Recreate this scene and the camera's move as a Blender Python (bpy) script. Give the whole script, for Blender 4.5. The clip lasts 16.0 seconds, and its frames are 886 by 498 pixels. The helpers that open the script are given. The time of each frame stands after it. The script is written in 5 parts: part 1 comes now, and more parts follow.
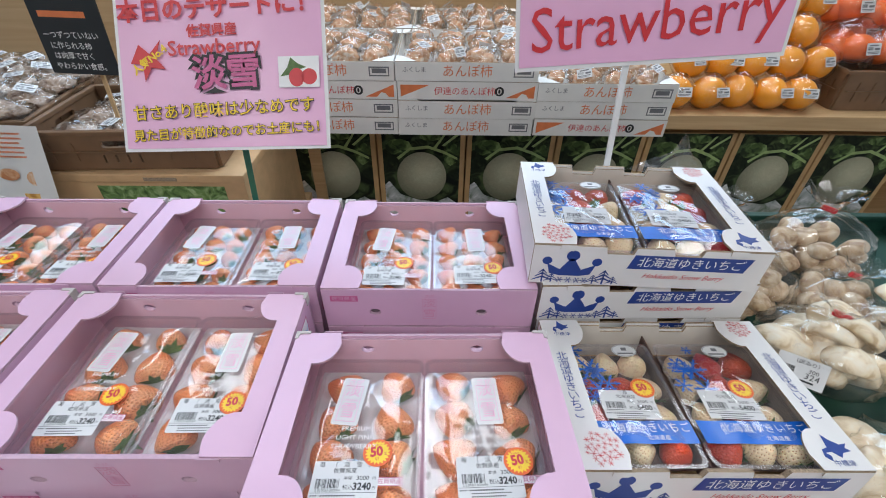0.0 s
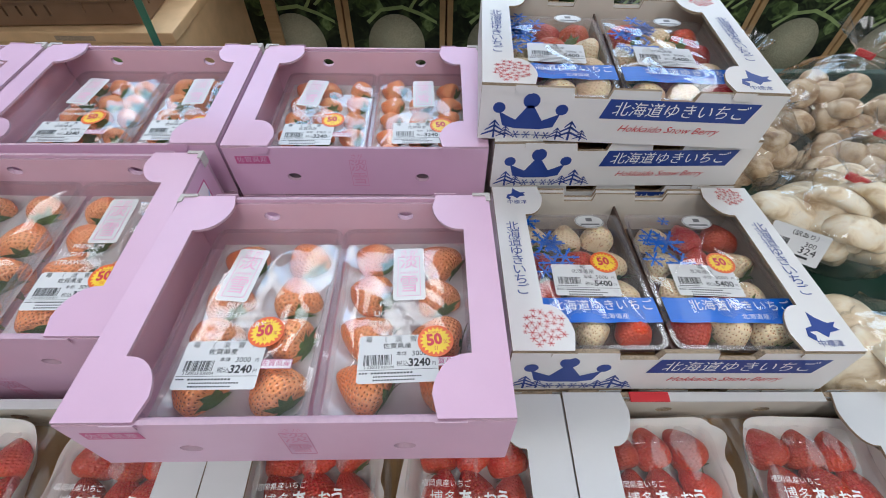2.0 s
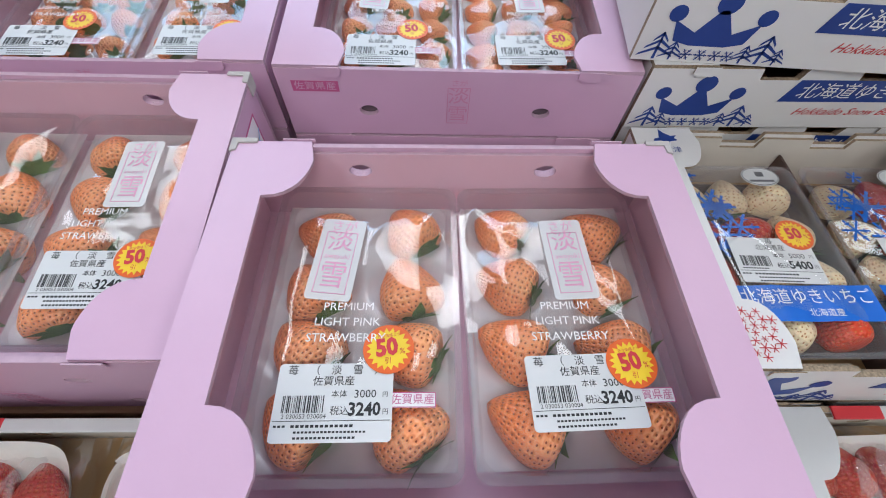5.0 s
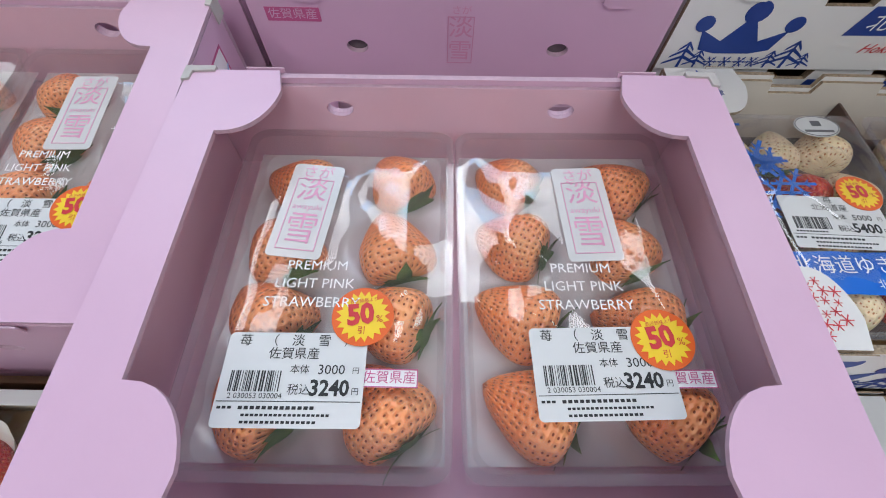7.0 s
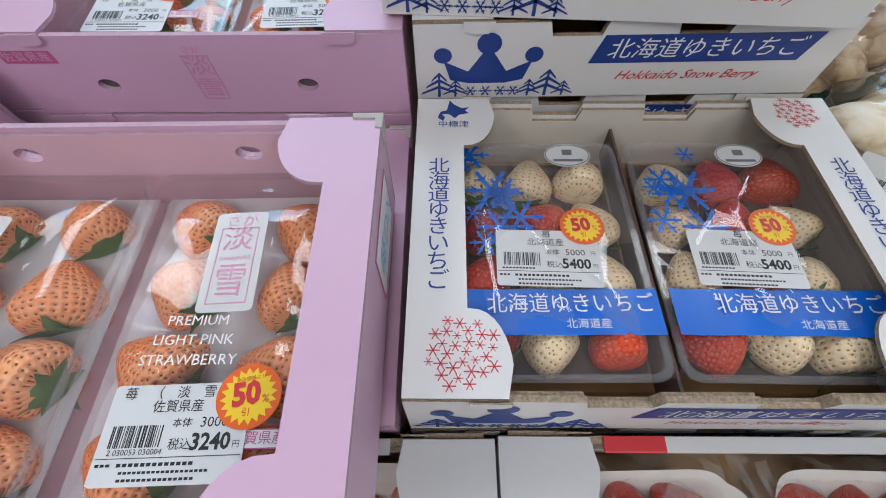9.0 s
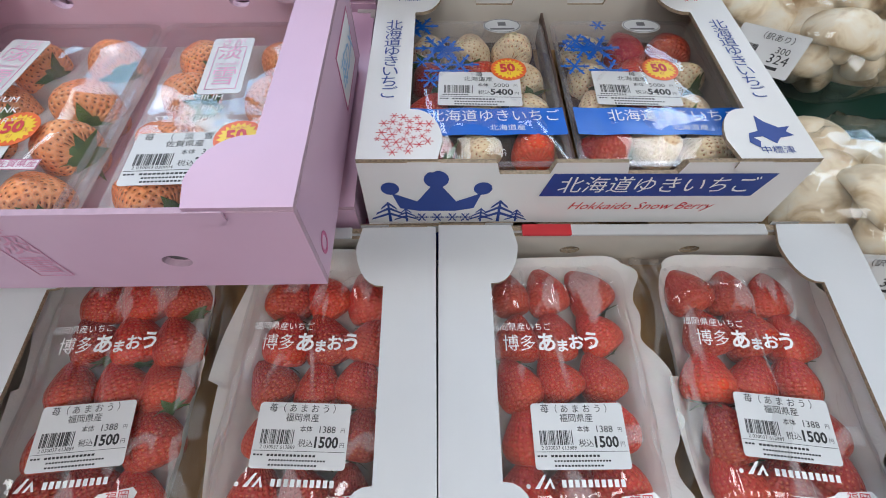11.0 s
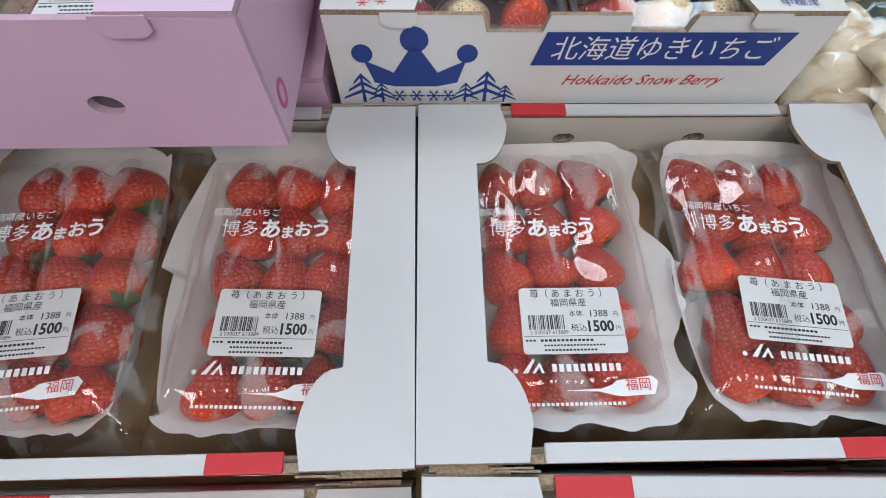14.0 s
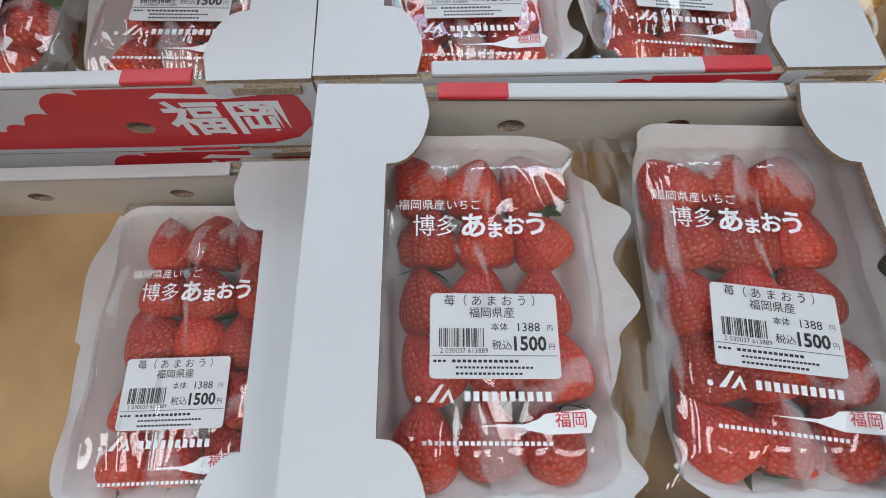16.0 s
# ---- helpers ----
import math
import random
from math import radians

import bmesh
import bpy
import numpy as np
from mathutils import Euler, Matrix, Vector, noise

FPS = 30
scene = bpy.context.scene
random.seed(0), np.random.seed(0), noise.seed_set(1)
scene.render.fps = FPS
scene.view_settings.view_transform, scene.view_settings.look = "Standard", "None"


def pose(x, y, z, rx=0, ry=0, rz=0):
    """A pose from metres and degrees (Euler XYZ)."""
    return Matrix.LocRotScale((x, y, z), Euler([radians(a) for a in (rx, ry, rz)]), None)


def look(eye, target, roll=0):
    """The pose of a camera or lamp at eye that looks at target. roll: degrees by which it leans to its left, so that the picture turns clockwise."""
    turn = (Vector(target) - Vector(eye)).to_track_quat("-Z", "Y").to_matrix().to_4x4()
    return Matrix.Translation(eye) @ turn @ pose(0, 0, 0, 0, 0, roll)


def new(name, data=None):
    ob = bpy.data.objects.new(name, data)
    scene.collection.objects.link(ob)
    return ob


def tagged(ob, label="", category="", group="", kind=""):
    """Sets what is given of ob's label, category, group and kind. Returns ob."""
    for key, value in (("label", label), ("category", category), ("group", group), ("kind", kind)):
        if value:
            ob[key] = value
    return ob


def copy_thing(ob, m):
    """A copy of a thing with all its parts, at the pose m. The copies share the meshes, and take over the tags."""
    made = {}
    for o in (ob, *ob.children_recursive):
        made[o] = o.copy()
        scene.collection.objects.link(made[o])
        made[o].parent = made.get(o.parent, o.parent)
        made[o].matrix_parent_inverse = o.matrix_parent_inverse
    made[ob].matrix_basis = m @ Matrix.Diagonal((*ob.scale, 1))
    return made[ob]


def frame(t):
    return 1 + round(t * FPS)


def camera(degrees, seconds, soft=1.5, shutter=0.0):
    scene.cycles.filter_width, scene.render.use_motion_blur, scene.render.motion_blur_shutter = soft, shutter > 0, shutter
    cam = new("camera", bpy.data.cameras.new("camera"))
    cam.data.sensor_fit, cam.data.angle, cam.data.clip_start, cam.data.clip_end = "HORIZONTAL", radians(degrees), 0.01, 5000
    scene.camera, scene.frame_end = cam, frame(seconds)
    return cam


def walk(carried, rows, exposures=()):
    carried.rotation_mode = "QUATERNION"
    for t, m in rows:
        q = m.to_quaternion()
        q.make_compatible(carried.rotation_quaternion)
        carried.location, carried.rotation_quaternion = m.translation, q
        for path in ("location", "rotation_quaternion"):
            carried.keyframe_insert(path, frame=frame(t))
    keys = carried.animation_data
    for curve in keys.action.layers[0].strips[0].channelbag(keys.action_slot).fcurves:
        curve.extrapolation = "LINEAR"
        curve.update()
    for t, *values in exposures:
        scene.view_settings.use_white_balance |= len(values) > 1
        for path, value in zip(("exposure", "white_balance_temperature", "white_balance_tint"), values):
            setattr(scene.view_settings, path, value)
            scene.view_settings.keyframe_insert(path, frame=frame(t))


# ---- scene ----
cam = camera(89.9, 16.0, soft=1.0)
PATH = [
    (0, (-0.008, 0.001, 1.461), (0.017, 1.564, 0.213), 1.0),
    (0.5, (-0.031, -0.012, 1.428), (-0.015, 1.392, 0.005), 0.8),
    (1, (-0.026, -0.008, 1.404), (-0.007, 1.325, -0.087), 1.0),
    (1.5, (0.001, -0.002, 1.376), (0.024, 1.28, -0.159), 1.1),
    (2, (0.084, 0.052, 1.344), (0.107, 1.291, -0.226), 1.0),
    (2.5, (0.063, 0.101, 1.345), (0.101, 1.308, -0.249), 1.6),
    (3, (0.051, 0.159, 1.386), (0.1, 1.344, -0.225), 2.3),
    (3.5, (0.057, 0.214, 1.389), (0.109, 1.397, -0.222), 2.7),
    (4, (0.011, 0.201, 1.357), (0.076, 1.361, -0.271), 3.4),
    (4.5, (-0.028, 0.171, 1.302), (0.034, 1.226, -0.396), 3.5),
    (4.7, (-0.048, 0.163, 1.282), (0.02, 1.172, -0.443), 3.8),
    (6.8, (-0.034, 0.176, 1.201), (-0.025, 1.057, -0.594), 1.6),
    (7, (-0.032, 0.175, 1.202), (-0.026, 1.052, -0.596), 1.5),
    (7.5, (-0.029, 0.172, 1.2), (-0.025, 1.042, -0.6), 1.4),
    (8, (0.022, 0.182, 1.202), (0.009, 1.054, -0.598), 0.2),
    (8.5, (0.136, 0.202, 1.2), (0.123, 1.098, -0.588), -0.2),
    (8.7, (0.168, 0.208, 1.205), (0.144, 1.107, -0.581), -1.2),
    (10.8, (0.211, 0.042, 1.217), (0.195, 0.965, -0.557), -1.1),
    (11, (0.219, 0.03, 1.208), (0.223, 0.957, -0.564), 0.0),
    (11.5, (0.205, -0.011, 1.203), (0.232, 0.914, -0.57), 1.3),
    (12, (0.203, -0.042, 1.198), (0.246, 0.858, -0.588), 2.2),
    (12.5, (0.209, -0.029, 1.174), (0.249, 0.861, -0.617), 1.9),
    (13, (0.213, -0.01, 1.151), (0.249, 0.845, -0.656), 1.8),
    (13.5, (0.221, -0.008, 1.144), (0.254, 0.823, -0.675), 1.7),
    (14, (0.227, -0.014, 1.149), (0.267, 0.787, -0.683), 2.1),
    (14.5, (0.257, -0.071, 1.147), (0.285, 0.721, -0.69), 0.9),
    (15, (0.263, -0.133, 1.134), (0.308, 0.628, -0.715), 1.6),
    (15.5, (0.258, -0.187, 1.117), (0.292, 0.5, -0.761), 1.1),
    (16, (0.286, -0.212, 1.098), (0.325, 0.451, -0.788), 1.7),
]
walk(cam, [(t, look(eye, target, roll)) for t, eye, target, roll in PATH],
     exposures=[(0.0, 0.0), (1.0, -0.06), (2.5, -0.08), (4.5, -0.08), (7.0, -0.16), (8.5, -0.20), (11.0, -0.17), (13.5, -0.10), (16.0, -0.40)])

# ---- world and lights ----
world = bpy.data.worlds.new("market_sky")
scene.world = world
world.use_nodes = True
wn = world.node_tree.nodes
sky = wn.new("ShaderNodeTexSky")
sky.sky_type = "NISHITA"
sky.sun_disc = False
sky.sun_elevation = radians(38)
sky.sun_rotation = radians(20)
world.node_tree.links.new(sky.outputs[0], wn["Background"].inputs[0])
wn["Background"].inputs[1].default_value = 0.12


def area(name, place, target, sx, sy, power, colour):
    lamp = bpy.data.lights.new(name, "AREA")
    lamp.shape, lamp.size, lamp.size_y, lamp.energy, lamp.color = "RECTANGLE", sx, sy, power, colour
    ob = new(name, lamp)
    ob.matrix_world = look(place, target)
    return ob


# daylight through the high window band of the far wall
area("window_daylight", (0, 3.44, 3.35), (0, 0.6, 1.2), 5.4, 1.15, 116, (0.42, 0.69, 1.0))
# one lamp under each ceiling fitting
for lx, ly in ((-1.5, -1.1), (0.1, -1.1), (1.7, -1.1), (-1.5, 2.15), (0.1, 2.15), (1.7, 2.15)):
    area("tube_light", (lx, ly, 3.03), (lx, ly, 0), 0.8, 1.3, 17 if ly > 0 else 18, (0.88, 0.94, 1.0) if ly > 0 else (0.97, 0.97, 0.985))

# ---- materials ----
MATS = {}


def nodes_of(name):
    m = bpy.data.materials.new(name)
    m.use_nodes = True
    nt = m.node_tree
    return m, nt.nodes, nt.links, nt.nodes["Principled BSDF"]


def paint(name, colour, rough=0.5, vary=0.08, scale=30.0, bump=0.05, bscale=400.0, metal=0.0, spec=0.5, island=0.0, subsurface=0.0):
    """A plain coloured surface with two scales of variation and a fine relief."""
    if name in MATS:
        return MATS[name]
    m, n, l, b = nodes_of(name)
    tc = n.new("ShaderNodeTexCoord")
    n1 = n.new("ShaderNodeTexNoise")
    n1.inputs["Scale"].default_value = scale
    n1.inputs["Detail"].default_value = 5
    l.new(tc.outputs["Object"], n1.inputs["Vector"])
    ramp = n.new("ShaderNodeMapRange")
    ramp.inputs["From Min"].default_value, ramp.inputs["From Max"].default_value = 0.3, 0.7
    ramp.inputs["To Min"].default_value, ramp.inputs["To Max"].default_value = 1 - vary, 1 + vary
    l.new(n1.outputs["Fac"], ramp.inputs["Value"])
    val = ramp.outputs[0]
    if island:
        oi = n.new("ShaderNodeObjectInfo")
        mr = n.new("ShaderNodeMapRange")
        mr.inputs["To Min"].default_value, mr.inputs["To Max"].default_value = 1 - island, 1 + island
        l.new(oi.outputs["Random"], mr.inputs["Value"])
        mul = n.new("ShaderNodeMath")
        mul.operation = "MULTIPLY"
        l.new(val, mul.inputs[0])
        l.new(mr.outputs[0], mul.inputs[1])
        val = mul.outputs[0]
    mix = n.new("ShaderNodeVectorMath")
    mix.operation = "SCALE"
    mix.inputs[0].default_value = colour
    l.new(val, mix.inputs["Scale"])
    l.new(mix.outputs[0], b.inputs["Base Color"])
    b.inputs["Roughness"].default_value = rough
    b.inputs["Metallic"].default_value = metal
    b.inputs["Specular IOR Level"].default_value = spec
    if subsurface:
        b.inputs["Subsurface Weight"].default_value = subsurface
        b.inputs["Subsurface Radius"].default_value = (0.008, 0.004, 0.002)
    if bump:
        n2 = n.new("ShaderNodeTexNoise")
        n2.inputs["Scale"].default_value = bscale
        n2.inputs["Detail"].default_value = 3
        l.new(tc.outputs["Object"], n2.inputs["Vector"])
        bp = n.new("ShaderNodeBump")
        bp.inputs["Strength"].default_value = bump
        bp.inputs["Distance"].default_value = 0.001
        l.new(n2.outputs["Fac"], bp.inputs["Height"])
        l.new(bp.outputs[0], b.inputs["Normal"])
    MATS[name] = m
    return m


def wood(name, light, dark, scale=1.0, rough=0.5):
    """Planed timber with grain along x."""
    m, n, l, b = nodes_of(name)
    tc = n.new("ShaderNodeTexCoord")
    mp = n.new("ShaderNodeMapping")
    mp.inputs["Scale"].default_value = (2.0 * scale, 38.0 * scale, 38.0 * scale)
    l.new(tc.outputs["Object"], mp.inputs["Vector"])
    n1 = n.new("ShaderNodeTexNoise")
    n1.inputs["Scale"].default_value = 1.0
    n1.inputs["Detail"].default_value = 6
    n1.inputs["Distortion"].default_value = 1.2
    l.new(mp.outputs[0], n1.inputs["Vector"])
    cr = n.new("ShaderNodeValToRGB")
    cr.color_ramp.elements[0].position, cr.color_ramp.elements[0].color = 0.3, (*dark, 1)
    cr.color_ramp.elements[1].position, cr.color_ramp.elements[1].color = 0.7, (*light, 1)
    l.new(n1.outputs["Fac"], cr.inputs[0])
    l.new(cr.outputs[0], b.inputs["Base Color"])
    b.inputs["Roughness"].default_value = rough
    bp = n.new("ShaderNodeBump")
    bp.inputs["Strength"].default_value = 0.15
    bp.inputs["Distance"].default_value = 0.001
    l.new(n1.outputs["Fac"], bp.inputs["Height"])
    l.new(bp.outputs[0], b.inputs["Normal"])
    return m


def berry(name, shoulder, flesh, seed, seed_scale=215.0, pit=0.6, rough=0.32, spread=(0.90, 1.10)):
    """Strawberry skin: seeds set in pits, paler towards the calyx."""
    m, n, l, b = nodes_of(name)
    tc = n.new("ShaderNodeTexCoord")
    vo = n.new("ShaderNodeTexVoronoi")
    vo.voronoi_dimensions = "2D"
    vo.inputs["Scale"].default_value = seed_scale
    vo.inputs["Randomness"].default_value = 0.42
    l.new(tc.outputs["UV"], vo.inputs["Vector"])
    sep = n.new("ShaderNodeSeparateXYZ")
    l.new(tc.outputs["Object"], sep.inputs[0])
    no = n.new("ShaderNodeTexNoise")
    no.inputs["Scale"].default_value = 45
    no.inputs["Detail"].default_value = 4
    l.new(tc.outputs["Object"], no.inputs["Vector"])
    grad = n.new("ShaderNodeMapRange")
    grad.inputs["From Min"].default_value, grad.inputs["From Max"].default_value = -0.012, 0.026
    l.new(sep.outputs[2], grad.inputs["Value"])
    add = n.new("ShaderNodeMath")
    add.operation = "MULTIPLY_ADD"
    add.inputs[1].default_value = 1.1
    l.new(no.outputs["Fac"], add.inputs[0])
    sub = n.new("ShaderNodeMath")
    sub.operation = "SUBTRACT"
    sub.inputs[1].default_value = 0.55
    l.new(grad.outputs[0], sub.inputs[0])
    l.new(sub.outputs[0], add.inputs[2])
    body = n.new("ShaderNodeMix")
    body.data_type = "RGBA"
    body.inputs["A"].default_value, body.inputs["B"].default_value = (*flesh, 1), (*shoulder, 1)
    l.new(add.outputs[0], body.inputs["Factor"])
    oi = n.new("ShaderNodeObjectInfo")
    hsv = n.new("ShaderNodeHueSaturation")
    mr = n.new("ShaderNodeMapRange")
    mr.inputs["To Min"].default_value, mr.inputs["To Max"].default_value = spread
    l.new(oi.outputs["Random"], mr.inputs["Value"])
    l.new(mr.outputs[0], hsv.inputs["Value"])
    l.new(body.outputs["Result"], hsv.inputs["Color"])
    dot = n.new("ShaderNodeMapRange")
    dot.inputs["From Min"].default_value, dot.inputs["From Max"].default_value = 0.11, 0.205
    l.new(vo.outputs["Distance"], dot.inputs["Value"])
    col = n.new("ShaderNodeMix")
    col.data_type = "RGBA"
    col.inputs["A"].default_value = (*seed, 1)
    l.new(dot.outputs[0], col.inputs["Factor"])
    l.new(hsv.outputs[0], col.inputs["B"])
    l.new(col.outputs["Result"], b.inputs["Base Color"])
    deep = n.new("ShaderNodeMapRange")
    deep.interpolation_type = "SMOOTHSTEP"
    deep.inputs["From Min"].default_value, deep.inputs["From Max"].default_value = 0.05, 0.55
    l.new(vo.outputs["Distance"], deep.inputs["Value"])
    bp = n.new("ShaderNodeBump")
    bp.inputs["Strength"].default_value = pit
    bp.inputs["Distance"].default_value = 0.0012
    l.new(deep.outputs[0], bp.inputs["Height"])
    l.new(bp.outputs[0], b.inputs["Normal"])
    b.inputs["Roughness"].default_value = rough
    b.inputs["Subsurface Weight"].default_value = 0.15
    b.inputs["Subsurface Radius"].default_value = (0.006, 0.002, 0.001)
    b.inputs["Subsurface Scale"].default_value = 0.5
    return m


def clear(name, tint=(1, 1, 1), haze=0.04, rough=0.06, bump=0.25, scale=18.0, gloss=0.05, stretch=(1, 1, 1), sheen_haze=0.0):
    """Thin clear plastic: see-through, with gloss by Fresnel and a little haze."""
    m, n, l, b = nodes_of(name)
    n.remove(b)
    out = n["Material Output"]
    tr = n.new("ShaderNodeBsdfTransparent")
    tr.inputs[0].default_value = (*tint, 1)
    gl = n.new("ShaderNodeBsdfGlossy")
    gl.inputs["Roughness"].default_value = rough
    df = n.new("ShaderNodeBsdfDiffuse")
    df.inputs[0].default_value = (0.85, 0.85, 0.85, 1)
    lw = n.new("ShaderNodeLayerWeight")
    lw.inputs["Blend"].default_value = 0.5
    pw = n.new("ShaderNodeMath")
    pw.operation = "POWER"
    pw.inputs[1].default_value = 5
    l.new(lw.outputs["Facing"], pw.inputs[0])
    fr = n.new("ShaderNodeMapRange")
    fr.inputs["To Min"].default_value, fr.inputs["To Max"].default_value = gloss, 1.0
    l.new(pw.outputs[0], fr.inputs["Value"])
    tc = n.new("ShaderNodeTexCoord")
    mp = n.new("ShaderNodeMapping")
    mp.inputs["Scale"].default_value = stretch
    l.new(tc.outputs["Object"], mp.inputs["Vector"])
    no = n.new("ShaderNodeTexNoise")
    no.noise_type = "RIDGED_MULTIFRACTAL"
    no.inputs["Scale"].default_value = scale
    no.inputs["Detail"].default_value = 3
    l.new(mp.outputs[0], no.inputs["Vector"])
    bp = n.new("ShaderNodeBump")
    bp.inputs["Strength"].default_value = bump
    bp.inputs["Distance"].default_value = 0.003
    l.new(no.outputs["Fac"], bp.inputs["Height"])
    l.new(bp.outputs[0], gl.inputs["Normal"])
    l.new(bp.outputs[0], lw.inputs["Normal"])
    m1, m2 = n.new("ShaderNodeMixShader"), n.new("ShaderNodeMixShader")
    m1.inputs[0].default_value = haze
    if sheen_haze:
        # pale diffuse streaks, painted in for the sheen that slack film reflects
        pn = n.new("ShaderNodeTexNoise")
        pn.inputs["Scale"].default_value = 26
        pn.inputs["Detail"].default_value = 2
        pn.inputs["Distortion"].default_value = 1.6
        l.new(mp.outputs[0], pn.inputs["Vector"])
        pr = n.new("ShaderNodeMapRange")
        pr.inputs["From Min"].default_value, pr.inputs["From Max"].default_value = 0.53, 0.58
        pr.inputs["To Min"].default_value, pr.inputs["To Max"].default_value = haze, sheen_haze
        l.new(pn.outputs["Fac"], pr.inputs["Value"])
        l.new(pr.outputs[0], m1.inputs[0])
    l.new(tr.outputs[0], m1.inputs[1])
    l.new(df.outputs[0], m1.inputs[2])
    l.new(fr.outputs[0], m2.inputs[0])
    l.new(m1.outputs[0], m2.inputs[1])
    l.new(gl.outputs[0], m2.inputs[2])
    l.new(m2.outputs[0], out.inputs[0])
    return m


def glow(name, colour, strength):
    m, n, l, b = nodes_of(name)
    b.inputs["Base Color"].default_value = (*colour, 1)
    b.inputs["Emission Color"].default_value = (*colour, 1)
    b.inputs["Emission Strength"].default_value = strength
    return m


def melon_skin(name):
    """The printed picture of a netted melon: olive skin, lit from one side, under a fine pale net."""
    m, n, l, b = nodes_of(name)
    tc = n.new("ShaderNodeTexCoord")
    vo = n.new("ShaderNodeTexVoronoi")
    vo.feature = "DISTANCE_TO_EDGE"
    vo.inputs["Scale"].default_value = 120
    l.new(tc.outputs["Object"], vo.inputs["Vector"])
    mr = n.new("ShaderNodeMapRange")
    mr.inputs["From Max"].default_value = 0.14
    mr.inputs["To Min"].default_value, mr.inputs["To Max"].default_value = 1.25, 0.9
    l.new(vo.outputs["Distance"], mr.inputs["Value"])
    away = n.new("ShaderNodeVectorMath")
    away.operation = "DISTANCE"
    away.inputs[1].default_value = (0.02, 0.04, 0.0)
    l.new(tc.outputs["Object"], away.inputs[0])
    cr = n.new("ShaderNodeValToRGB")
    e = cr.color_ramp.elements
    e[0].position, e[0].color = 0.2, (0.46, 0.44, 0.31, 1)
    e[1].position, e[1].color = 1.0, (0.13, 0.13, 0.085, 1)
    far = n.new("ShaderNodeMath")
    far.operation = "MULTIPLY"
    far.inputs[1].default_value = 6.4
    l.new(away.outputs["Value"], far.inputs[0])
    l.new(far.outputs[0], cr.inputs[0])
    sc = n.new("ShaderNodeVectorMath")
    sc.operation = "SCALE"
    l.new(cr.outputs[0], sc.inputs[0])
    l.new(mr.outputs[0], sc.inputs["Scale"])
    l.new(sc.outputs[0], b.inputs["Base Color"])
    b.inputs["Roughness"].default_value = 0.6
    b.inputs["Specular IOR Level"].default_value = 0.2
    return m


def blotch(name, c1, c2, c3, scale, rough=0.45):
    """A printed or natural surface of three colours in soft patches."""
    m, n, l, b = nodes_of(name)
    tc = n.new("ShaderNodeTexCoord")
    no = n.new("ShaderNodeTexNoise")
    no.inputs["Scale"].default_value = scale
    no.inputs["Detail"].default_value = 5
    no.inputs["Distortion"].default_value = 1.0
    l.new(tc.outputs["Object"], no.inputs["Vector"])
    cr = n.new("ShaderNodeValToRGB")
    e = cr.color_ramp.elements
    e[0].position, e[0].color = 0.36, (*c1, 1)
    e[1].position, e[1].color = 0.66, (*c3, 1)
    k = e.new(0.5)
    k.color = (*c2, 1)
    l.new(no.outputs["Fac"], cr.inputs[0])
    l.new(cr.outputs[0], b.inputs["Base Color"])
    b.inputs["Roughness"].default_value = rough
    b.inputs["Specular IOR Level"].default_value = 0.2 if rough > 0.6 else 0.5
    bp = n.new("ShaderNodeBump")
    bp.inputs["Strength"].default_value = 0.15
    bp.inputs["Distance"].default_value = 0.002
    l.new(no.outputs["Fac"], bp.inputs["Height"])
    l.new(bp.outputs[0], b.inputs["Normal"])
    return m


PINK = paint("pink_coated_card", (0.68, 0.435, 0.585), 0.38, 0.03, 12, 0.04, 300)
PINK_IN = paint("pink_card_inside", (0.72, 0.48, 0.59), 0.55, 0.04, 12, 0.05, 300)
WHITE = paint("white_coated_card", (0.63, 0.635, 0.645), 0.42, 0.03, 10, 0.04, 300)
CREAM = paint("white_card_inside", (0.66, 0.61, 0.54), 0.6, 0.05, 14, 0.06, 300)
SNOWCARD = paint("warm_white_coated_card", (0.76, 0.745, 0.73), 0.42, 0.03, 10, 0.04, 300)
KRAFT = paint("kraft_card", (0.47, 0.29, 0.13), 0.75, 0.10, 25, 0.10, 260)
BOARD = paint("kraft_carton_board", (0.62, 0.40, 0.21), 0.7, 0.08, 20, 0.08, 260)
PINK_CUT = paint("cut_pink_card_edge", (0.56, 0.38, 0.47), 0.8, 0.06, 200, 0.15, 700)
HOLE_SHADE = paint("dark_hole_shade", (0.13, 0.10, 0.11), 0.8, 0.1, 120, 0.1, 500)
CARD_EDGE = paint("grey_card_edge", (0.52, 0.48, 0.46), 0.8, 0.06, 120, 0.1, 600)
KRAFT_CUT = paint("cut_corrugated_edge", (0.33, 0.25, 0.17), 0.85, 0.35, 500, 0.4, 700)
BLUE = paint("blue_print", (0.014, 0.050, 0.26), 0.45, 0.05, 40, 0.0)
BAND = paint("bright_blue_print", (0.004, 0.145, 0.64), 0.3, 0.05, 40, 0.0)
RED = paint("red_print", (0.62, 0.035, 0.045), 0.4, 0.06, 40, 0.0)
MAGENTA = paint("magenta_print", (0.58, 0.12, 0.28), 0.45, 0.05, 40, 0.0)
PALE_MAGENTA = paint("pale_magenta_print", (0.66, 0.30, 0.45), 0.45, 0.05, 40, 0.0)
SKYPRINT = paint("sky_blue_print", (0.30, 0.55, 0.80), 0.4, 0.05, 40, 0.0)
BLACK = paint("black_print", (0.02, 0.02, 0.022), 0.5, 0.1, 40, 0.0)
GREY = paint("grey_print", (0.16, 0.16, 0.17), 0.5, 0.1, 40, 0.0)
